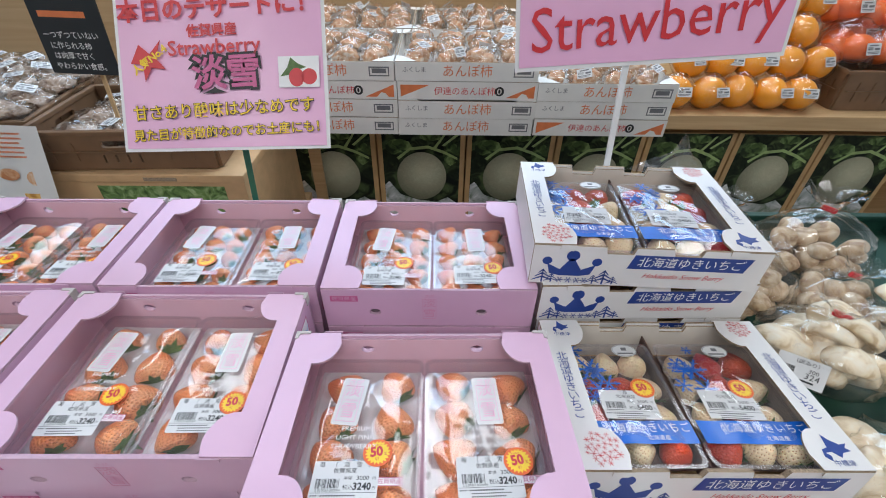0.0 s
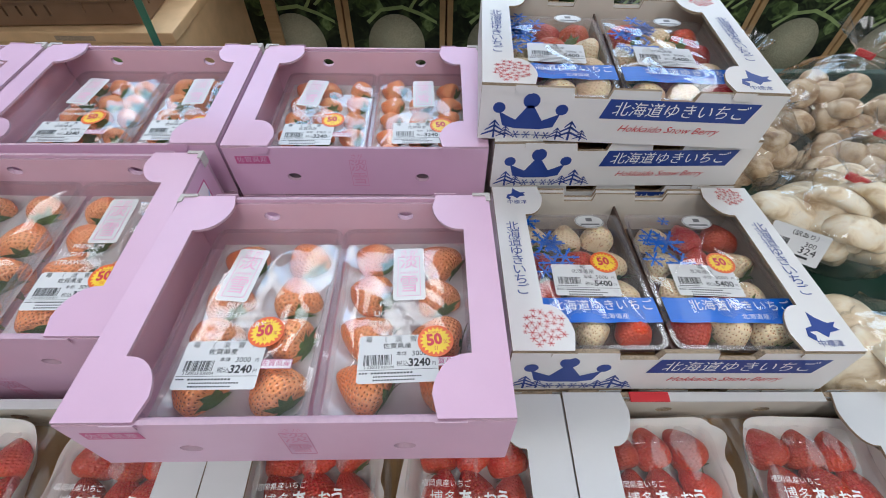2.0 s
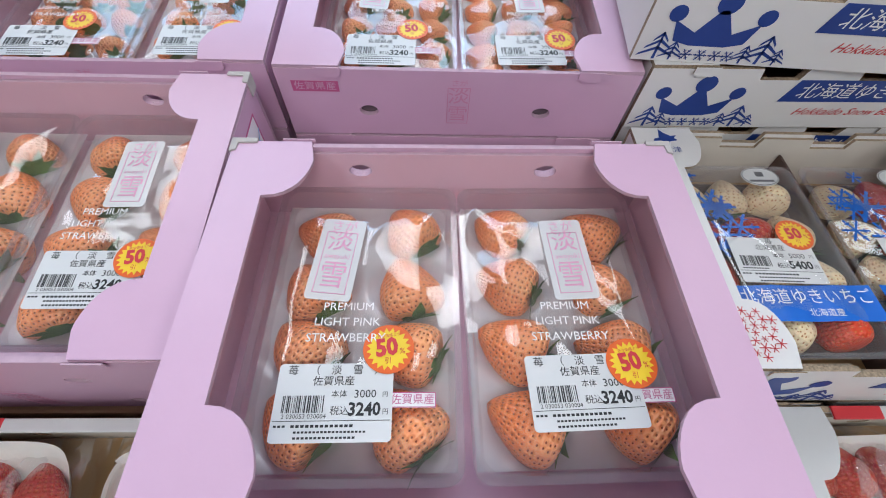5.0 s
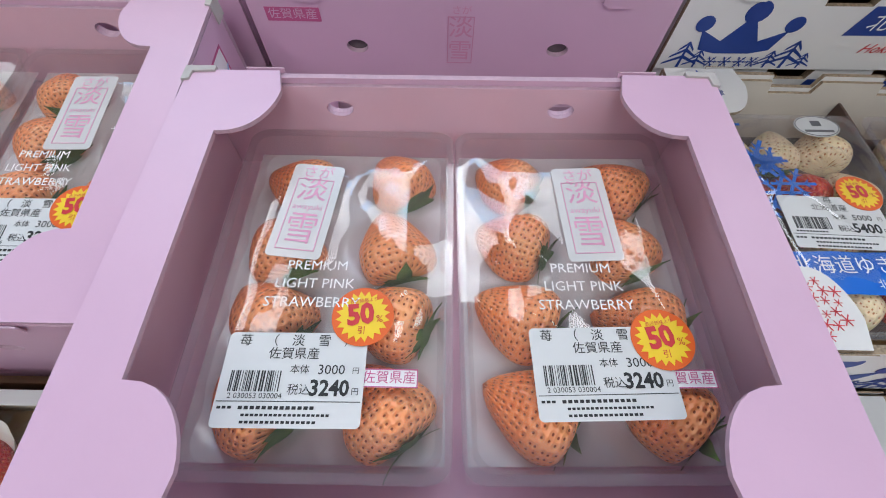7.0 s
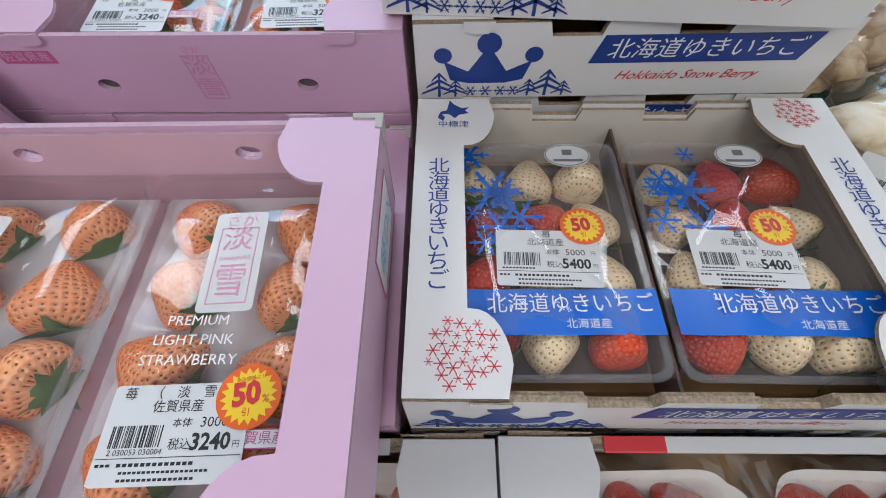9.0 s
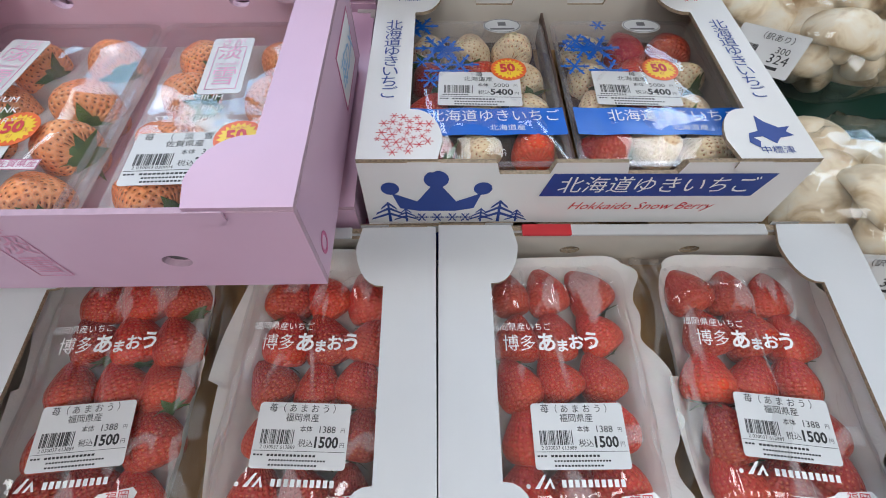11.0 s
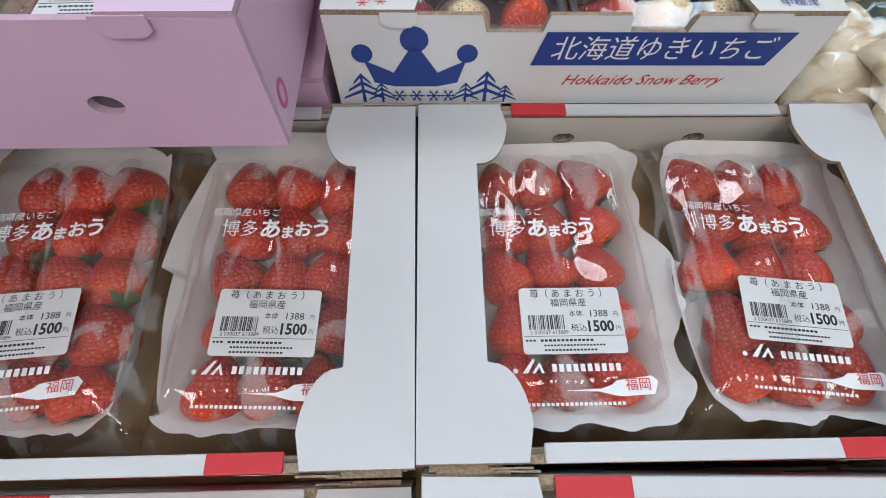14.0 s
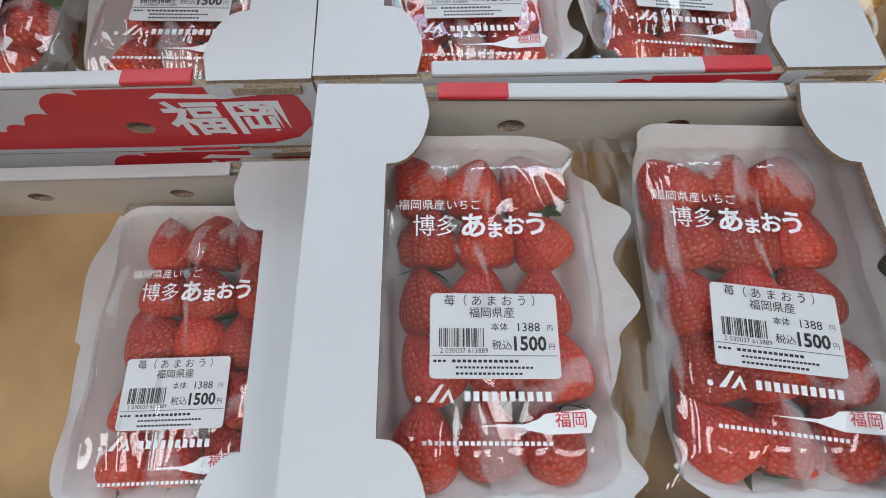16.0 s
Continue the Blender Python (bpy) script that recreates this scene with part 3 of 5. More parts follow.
def red_carton(m, label, group="white and red strawberry cartons"):
    c, front, back = carton("white_red_carton", m, label, RW, RD, RH, WHITE, CREAM, KRAFT, 0.042, 0.066, 0.054,
                            holes=[(-0.068, 0.030), (0.049, 0.026)], back_holes=[(0.056, 0.036), (-0.053, 0.036)], t=0.005, group=group)
    f = on_front(RD)
    # folded white rims along the end walls, each with a red stretch
    for y, x0, x1, nm in ((-RD / 2 + 0.0055, 0.062, 0.104, "front_rim"), (RD / 2 - 0.0055, -0.104, -0.062, "back_rim")):
        rim = part(nm, box_bm(RW - 0.142, 0.0105, 0.003, 0.0012), WHITE, c, pose(0, y, RH))
        part("red_rim_mark", box_bm(x1 - x0, 0.0108, 0.0033, 0.0012), RED, c, pose((x0 + x1) / 2, y, RH + 0.0001))
    wave = [(-0.150, 0.006), (-0.06, 0.0045), (0.06, 0.003), (0.130, 0.004), (0.152, 0.011), (0.164, 0.024), (0.1665, 0.038), (0.163, 0.053), (0.153, 0.0645), (0.032, 0.0645)]
    for cx, cz, r, a0 in ((0.0215, 0.041, 0.0215, 60), (-0.0070, 0.0285, 0.0150, 62), (-0.0290, 0.0215, 0.0115, 62), (-0.0470, 0.0170, 0.0090, 62), (-0.0620, 0.0140, 0.0072, 62), (-0.0750, 0.0120, 0.0058, 60), (-0.0870, 0.0105, 0.0045, 60)):
        wave += [(cx + r * math.cos(radians(a0 + 16 * i)), cz + r * math.sin(radians(a0 + 16 * i))) for i in range(7)]
    part("red_wave_print", print_bm((), [(wave, [ring(x, z, 0.009, 0.0065)[::-1] for x, z in ((0.049, 0.026), )])]), RED, c, f)
    part("place_lettering", print_bm([("福岡", 0.112, 0.032, 0.038, 0, "CENTER", 0, 1.05, 0.0009)], [[(0.072, 0.056), (0.080, 0.061), (0.104, 0.0585), (0.128, 0.0595), (0.143, 0.0615), (0.138, 0.0565), (0.118, 0.0540), (0.094, 0.0555), (0.080, 0.0560)]]), WHITE_INK, c, f @ pose(0, 0, 0.0004))
    return c


# ---- strawberries and packs ----


def berry_mesh(seed, length, width, mat, blunt=0.5):
    rng = random.Random(seed)
    nu, nv = 30, 20
    ph = rng.random() * 6

    def fn(u, v):
        a = 2 * math.pi * u
        s = v
        r = max(0.0, math.sin(math.pi * min(1, s) ** (0.54 + 0.22 * blunt))) ** 0.66
        r *= 0.5 * width
        z = (0.5 - s) * length
        k = 1 + 0.10 * noise.noise(Vector((math.cos(a) * 1.3, math.sin(a) * 1.3, s * 2.2 + seed))) + 0.05 * math.cos(2 * a + ph)
        if s < 0.12:
            z -= (0.12 - s) * 0.5 * length
        return (r * k * math.cos(a), r * k * math.sin(a), z)
    me = grid_mesh(nu + 1, nv + 1, fn, "strawberry", mat)
    skin = me.uv_layers.new(name="skin")
    for lp in me.loops:
        i, j = lp.vertex_index % (nu + 1), lp.vertex_index // (nu + 1)
        skin.data[lp.index].uv = (3.1 * width * i / nu, 1.35 * length * j / nv + 0.5 * 3.1 * width * i / nu / 34)
    bm = bmesh.new()
    bm.from_mesh(me)
    bmesh.ops.remove_doubles(bm, verts=list(bm.verts), dist=1e-5)
    bmesh.ops.recalc_face_normals(bm, faces=list(bm.faces))
    bm.to_mesh(me)
    bm.free()
    return me


def calyx_mesh(seed, r, z):
    """A ring of pointed sepals, curled, with a short stalk."""
    rng = random.Random(seed)
    bm = bmesh.new()
    n = rng.choice((8, 9, 10))
    for i in range(n):
        a = 2 * math.pi * i / n + rng.uniform(-0.2, 0.2)
        ln, wd, lift = r * rng.uniform(0.85, 1.3), r * rng.uniform(0.2, 0.3), rng.uniform(-0.30, 0.45)
        rows = []
        for k in range(5):
            s = k / 4
            w = wd * (1 - (2 * s - 0.75) ** 2 * 0.62) * (1 - s ** 4) * min(1, 5 * s)
            rad, up = ln * s, z + 0.001 + lift * ln * s * s - 0.10 * ln * s
            rows.append([bm.verts.new((rad * math.cos(a) - q * w * math.sin(a), rad * math.sin(a) + q * w * math.cos(a), up + (0.12 * wd if q == 0 and k else 0))) for q in (-1, 0, 1)])
        for p, q in zip(rows, rows[1:]):
            for j in (0, 1):
                bm.faces.new((p[j], p[j + 1], q[j + 1], q[j]))
    bmesh.ops.remove_doubles(bm, verts=list(bm.verts), dist=1e-5)
    return mesh_of(bm, "calyx", LEAF, True)


BERRIES = {
    "pale": [berry_mesh(i, 0.051, 0.0455, AWAYUKI, 0.25 + 0.12 * (i % 3)) for i in range(5)],
    "snow": [berry_mesh(20 + i, 0.042, 0.038, SNOW, 0.5) for i in range(4)],
    "red": [berry_mesh(40 + i, 0.046, 0.0385, SCARLET, 0.2 + 0.15 * (i % 3)) for i in range(5)],
    "crimson": [berry_mesh(60 + i, 0.044, 0.038, CRIMSON, 0.5) for i in range(3)],
}
CALYXES = {k: [calyx_mesh(i, r, z) for i in range(4)] for k, r, z in (("pale", 0.0168, 0.0225), ("red", 0.014, 0.0200), ("snow", 0.017, 0.0185), ("crimson", 0.017, 0.0192))}


def put_berry(kind, parent, x, y, z, tip, lift, rng, scale=1.0, leaf=True):
    """A berry lying with its tip towards the compass angle tip (degrees from x), lifted by lift degrees."""
    d = Vector((math.cos(radians(tip)) * math.cos(radians(lift)), math.sin(radians(tip)) * math.cos(radians(lift)), math.sin(radians(lift))))
    q = (-d).to_track_quat("Z", "Y").to_matrix().to_4x4()
    b = part("strawberry", rng.choice(BERRIES[kind]), None, parent, Matrix.Translation((x, y, z)) @ q @ pose(0, 0, 0, 0, 0, rng.uniform(0, 360)) @ Matrix.Scale(scale, 4))
    if leaf:
        part("calyx", rng.choice(CALYXES[kind]), None, b)
    return b


def barcode(x0, x1, y0, y1, seed):
    rng = random.Random(seed)
    out, x = [], x0
    while x < x1:
        w = rng.choice((0.00028, 0.00055, 0.0008))
        out.append(rect(x, y0, x + w, y1))
        x += w + rng.choice((0.00035, 0.0006, 0.0009))
    return out


LABELS = {}


def price_label(parent, m, title, origin, net, gross, w=0.070, h=0.046):
    """A white price label with its printed lines; the sender's lines are bars."""
    key = (title, origin, gross)
    if key not in LABELS:
        k = w / 0.070
        bars = []
        for a, b, y, t, step in ((0, 0.008, -0.0145, 0.0012, 0.0025), (0.010, 0.048, -0.0147, 0.0015, 0.0028), (0.012, 0.054, -0.0178, 0.0011, 0.0022), (0.012, 0.050, -0.0210, 0.0012, 0.0024)) + (((0.002, 0.026, -0.0092, 0.0010, 0.0022),) if gross == "5400" else ()):
            bars += [rect(-0.033 + a + step * i, y, -0.033 + a + step * i + step * 0.68, y + t) for i in range(int((b - a) / step))]
        shapes = barcode(-0.030, -0.005, -0.0065, 0.0035, 7) + [rect(-0.034, -0.0112, 0.034, -0.0109)] + bars
        shapes = [[(x * k, y * k) for x, y in s] for s in shapes]
        lines = [(title, 0.0, 0.0185 * k, 0.0066 * k), (origin, -0.001, 0.0118 * k, 0.0064 * k), ("本体", 0.003 * k, 0.0040 * k, 0.0048 * k), (net, 0.0185 * k, 0.0040 * k, 0.0068 * k), ("円", 0.0305 * k, 0.0036 * k, 0.0036 * k),
                 ("税込", 0.004 * k, -0.0058 * k, 0.0056 * k), (gross, 0.0185 * k, -0.0050 * k, 0.0105 * k, 0, "CENTER", 0, 0.92, 0.0003), ("円", 0.031 * k, -0.0064 * k, 0.0038 * k)]
        if gross != "5400":
            lines.append(("2 030037 613889" if gross == "1500" else "2 030053 030004", -0.0165 * k, -0.0086 * k, 0.0037 * k))
        LABELS[key] = (mesh_of(plate(rect(-w / 2, -h / 2, w / 2, h / 2, 0.0025), (), 0.0003), "price_label", [PAPER, PAPER]), mesh_of(print_bm(lines, shapes), "lettering", BLACK))
    paper, ink = LABELS[key]
    lab = part("price_label", paper, None, parent, m, "white printed price label")
    part("lettering", ink, None, lab, pose(0, 0, 0.0003))
    return lab


STICKER = {}


def discount_sticker(parent, m):
    """A round orange sticker with a yellow burst and its figure."""
    if not STICKER:
        burst = [((0.0142 if i % 2 else 0.0112) * math.cos(math.pi * i / 20), (0.0142 if i % 2 else 0.0112) * math.sin(math.pi * i / 20)) for i in range(40)]
        STICKER["disc"] = mesh_of(plate(ring(0, 0, 0.0162, 0.0162, 40), (), 0.0003), "discount_sticker", [ORANGE, ORANGE])
        STICKER["burst"] = mesh_of(print_bm((), [burst]), "burst", YELLOW)
        STICKER["ink"] = mesh_of(print_bm([("50", -0.0012, 0.0004, 0.0155, 0, "CENTER", 8, 0.9, 0.0007), ("%", 0.0088, -0.0018, 0.0056), ("引", 0.0, -0.0082, 0.0045), ("表示価格より", 0.0, 0.0085, 0.0025, 0, "CENTER", 8)]), "lettering", RED)
    d = part("discount_sticker", STICKER["disc"], None, parent, m, "orange and yellow discount sticker")
    part("burst", STICKER["burst"], None, d, pose(0, 0, 0.0003))
    part("lettering", STICKER["ink"], None, d, pose(0, 0, 0.0007))


TRAYS = {}


def tray_meshes(w, d, h):
    key = (w, d, h)
    if key not in TRAYS:
        rim = plate(rect(-w / 2, -d / 2, w / 2, d / 2, 0.012), [rect(-w / 2 + 0.005, -d / 2 + 0.005, w / 2 - 0.005, d / 2 - 0.005, 0.010)[::-1]], 0.0012)
        bm = bmesh.new()
        loops = []
        for z, ins, r in ((h, 0.005, 0.010), (0.012, 0.010, 0.012), (0.004, 0.014, 0.012)):
            loops.append([bm.verts.new((x, y, z)) for x, y in rect(-w / 2 + ins, -d / 2 + ins, w / 2 - ins, d / 2 - ins, r)])
        for a, b in zip(loops, loops[1:]):
            for i in range(len(a)):
                bm.faces.new((a[i], a[(i + 1) % len(a)], b[(i + 1) % len(b)], b[i]))
        TRAYS[key] = (mesh_of(rim, "rim", [TRAY, TRAY]), mesh_of(bm, "tray_wall", TRAY, True))
    return TRAYS[key]


def fold(x, y, turn, wide, shift):
    """Flat facets that meet in straight creases: a zigzag along one direction, 0 to 1."""
    s = (x * math.cos(turn) + y * math.sin(turn)) / wide + shift
    return abs((s % 1) * 2 - 1)


def film_sheet(w, d, z, seed, crease=0.0016, dome=0.004, mat=FILM, nx=34, ny=46):
    """A tight wrapping sheet, domed in the middle, creased from its corners."""
    def fn(u, v):
        x, y = (u - 0.5) * w, (v - 0.5) * d
        e = min(1, 5 * min(u, 1 - u, v, 1 - v))
        k = ridged(x, y, seed, 14, 9) ** 3 * crease + ridged(x + y * 0.6, y - x * 0.5, seed + 5, 30, 14) ** 2 * crease * 0.4
        k += max(0, ridged(x, y, seed + 9, 60, 30)) ** 4 * crease * 0.15
        k += (fold(x, y, 0.6 + seed * 0.37 % 0.7, 0.045, seed * 0.31) + 0.7 * fold(x, y, 2.2 + seed * 0.53 % 0.6, 0.062, seed * 0.17)) * crease * 0.32
        return (x, y, z + e * dome + k * (0.3 + 0.7 * e) - (1 - e) * 0.001)
    return grid_mesh(nx, ny, fn, "film", mat)


CUSHION = {}


def cushion_mesh(cols, rows, w, d, mat, key):
    """A moulded sheet with a shallow round seat for each berry."""
    if key not in CUSHION:
        def fn(u, v):
            x, y = (u - 0.5) * w, (v - 0.5) * d
            a, b = (u * cols) % 1 - 0.5, (v * rows) % 1 - 0.5
            r = math.sqrt(a * a + b * b)
            return (x, y, 0.018 - 0.010 * max(0, 1 - (r / 0.48) ** 2))
        CUSHION[key] = grid_mesh(cols * 12 + 1, rows * 10 + 1, fn, "cushion", mat)
    return CUSHION[key]


CUSHION_PLASTIC = clear("moulded_cushion_plastic", (0.93, 0.88, 0.90), haze=0.55, rough=0.2, bump=0.02)


def pale_pack(m, seed, lab, cols=2):
    rng = random.Random(seed)
    p = thing("pale_strawberry_pack", m, "film-wrapped tray of %s pale orange strawberries in a pink carton" % ("eight" if cols == 2 else "fifteen small"), "strawberry pack", "pale strawberry packs")
    rim, wall = tray_meshes(0.143, 0.224, 0.033)
    part("tray_rim", rim, None, p, pose(0, 0, 0.033))
    part("tray_wall", wall, None, p)
    rows = 4 if cols == 2 else 5
    part("cushion", cushion_mesh(cols, rows, 0.136, 0.205, CUSHION_PLASTIC, "pale%d" % cols), None, p)
    for r in range(rows):
        for c in range(cols):
            if cols == 2:
                x, y, size = (-0.0365 if c == 0 else 0.0355), 0.074 - 0.0495 * r, rng.uniform(0.99, 1.11) * (0.92 if r == 0 else 1.04 if r == 2 else 1.0)
            else:
                x, y, size = -0.043 + 0.043 * c, 0.080 - 0.040 * r, rng.uniform(0.74, 0.84)
            put_berry("pale", p, x + rng.uniform(-0.003, 0.003), y + rng.uniform(-0.003, 0.003), 0.0185, rng.uniform(105, 165), rng.uniform(-12, 8), rng, size)
    part("film", film_sheet(0.141, 0.222, 0.0365, seed, 0.0026, 0.0050), None, p)
    lx, ly, lr, sx, sy, tx = lab
    tag = part("variety_label", plate(rect(-0.016, -0.034, 0.016, 0.034, 0.003), (), 0.0004), [TAGFILM, TAGFILM], p, pose(tx, 0.034, 0.0468, 0, 0, -6 + lr if tx < 0 else 1 + lr), "pale translucent variety label")
    part("lettering", VARIETY[0], None, tag, pose(0, 0, 0.0004))
    part("white_lettering", VARIETY[1], None, p, pose(-0.004, -0.0165, 0.0482))
    part("origin_tag", VARIETY[2], None, p, pose(0.040, -0.066, 0.0462), "small white origin tag")
    part("origin_lettering", VARIETY[3], None, p, pose(0.040, -0.066, 0.0465))
    price_label(p, pose(lx, ly, 0.0470, 0, 0, lr), "苺　（　淡　雪　）", "佐賀県産", "3000", "3240")
    discount_sticker(p, pose(sx, sy, 0.0477, 0, 0, lr))
    return p


TAGFILM = clear("translucent_tag", (0.95, 0.93, 0.94), haze=0.62, rough=0.25, bump=0.0)
VARIETY = [
    mesh_of(print_bm([("さが", 0, 0.0275, 0.010), ("淡", 0, 0.0135, 0.0195), ("awayuki", 0, 0.001, 0.0058), ("雪", 0, -0.0155, 0.0235, 0, "CENTER", 0, 0.86)], [(rect(-0.0115, -0.029, 0.0115, 0.0225), [rect(-0.0109, -0.0284, 0.0109, 0.0219)])]), "lettering", PALE_MAGENTA),
    mesh_of(print_bm([("PREMIUM", 0, 0.011, 0.0082), ("LIGHT PINK", 0, 0.0, 0.0082), ("STRAWBERRY", 0, -0.011, 0.0082)]), "white_lettering", WHITE_INK),
    mesh_of(plate(rect(-0.014, -0.0045, 0.014, 0.0045), (), 0.0002), "origin_tag", [WHITE_INK, WHITE_INK]),
    mesh_of(print_bm([("佐賀県産", 0, 0, 0.0066)], [(rect(-0.014, -0.0045, 0.014, 0.0045), [rect(-0.0135, -0.004, 0.0135, 0.004)])]), "origin_lettering", MAGENTA),
]

BAND_MESH = []


def snow_pack(m, seed, lx, reduced):
    rng = random.Random(seed)
    p = thing("snow_strawberry_pack", m, "film-wrapped tray of cream and red strawberries with a blue band", "strawberry pack", "cream and red strawberry packs")
    rim, wall = tray_meshes(0.146, 0.206, 0.036)
    part("tray_rim", rim, None, p, pose(0, 0, 0.036))
    part("tray_wall", wall, None, p)
    part("cushion", cushion_mesh(3, 4, 0.130, 0.19, KRAFT_DARK, "snow"), None, p)
    kinds = ["snow", "crimson", "snow", "red", "snow", "snow", "snow", "crimson", "red", "snow", "red", "snow"]
    for i in range(12):
        c, r = i % 3, i // 3
        put_berry(kinds[(i + seed) % 12], p, -0.044 + 0.044 * c + rng.uniform(-0.003, 0.003), 0.070 - 0.047 * r + rng.uniform(-0.003, 0.003), 0.0225, rng.uniform(60, 170), rng.uniform(-5, 25), rng, rng.uniform(1.02, 1.14), rng.random() < 0.6)
    part("film", film_sheet(0.142, 0.202, 0.0385, seed, 0.0026, 0.004), None, p)
    band = grid_mesh(24, 6, lambda u, v: ((u - 0.5) * 0.1425, -0.058 + (v - 0.5) * 0.033, 0.0436 + 0.0006 * math.sin(u * 19 + seed)), "blue_band", BAND)
    part("blue_band", band, None, p, None, "glossy blue printed band")
    part("band_lettering", print_bm([("北海道ゆきいちご", 0.012, -0.0535, 0.0155, 0.0, "CENTER", 0, 0.9), ("北海道産", 0.022, -0.0675, 0.0075)]), WHITE_INK, p, pose(0, 0, 0.0446))
    art = []
    for i in range(9):
        art += flake(rng.uniform(-0.062, -0.012), rng.uniform(-0.005, 0.085), rng.uniform(0.008, 0.018))
    art += flake(-0.035, 0.045, 0.022) + flake(-0.030, 0.010, 0.018)
    part("snowflake_print", print_bm((), art), BAND, p, pose(0, 0, 0.0440))
    part("maker_label", plate(ring(0.038, 0.070, 0.019, 0.0125, 28), (), 0.0004), [PAPER, PAPER], p, pose(lx - 0.010, 0.011, 0.0446), "white oval label with grey print")
    part("maker_lettering", print_bm((), [rect(0.026, 0.063, 0.050, 0.0655), rect(0.034, 0.070, 0.042, 0.076), (ring(0.038, 0.070, 0.0182, 0.0117, 28), [ring(0.038, 0.070, 0.0176, 0.0111, 28)[::-1]])]), GREY, p, pose(lx - 0.010, 0.011, 0.0451))
    price_label(p, pose(lx, -0.0175, 0.0452, 0, 0, -2), "苺", "北海道産", "5000", "5400", 0.073, 0.046)
    if reduced:
        discount_sticker(p, pose(lx + 0.028, 0.009, 0.0458, 0, 0, -3))
    return p


KRAFT_DARK = paint("dark_tray_liner", (0.10, 0.06, 0.05), 0.6, 0.2, 40, 0.1, 300)


def foam_mesh(w, d, seed):
    """A soft white liner: a seat for each berry, and an upstanding edge that flares in loose scallops."""
    def fn(u, v):
        a, b = u * 2 - 1, v * 2 - 1
        ex, ey = abs(a), abs(b)
        m = max(ex, ey)
        e = max(0.0, (m - 0.72) / 0.28)
        q = m / max(1e-6, (ex ** 7 + ey ** 7) ** (1 / 7)) if m > 0 else 1
        x, y = a * q * w / 2, b * q * d / 2
        along = (y if ex > ey else x) + 0.07 * math.atan2(b, a)
        wob = 1.9 * noise.noise(Vector((along * 17 + 0.37, seed * 3.37, 0.3))) + 0.7 * noise.noise(Vector((along * 43 + 0.21, seed * 1.73, 4.4)))
        k = (0.0075 * wob + 0.002) * e * e
        if ex > ey:
            x += k * (1 if a > 0 else -1)
        else:
            y += 0.6 * k * (1 if b > 0 else -1)
        seat = 0.004 * abs(math.sin(u * 3 * math.pi)) * abs(math.sin(v * 5 * math.pi))
        return (x, y, 0.0085 - seat * (1 - e) + (0.036 + 0.007 * wob) * e ** 1.4)
    return grid_mesh(61, 81, fn, "foam_liner", FOAM)


AMA = []


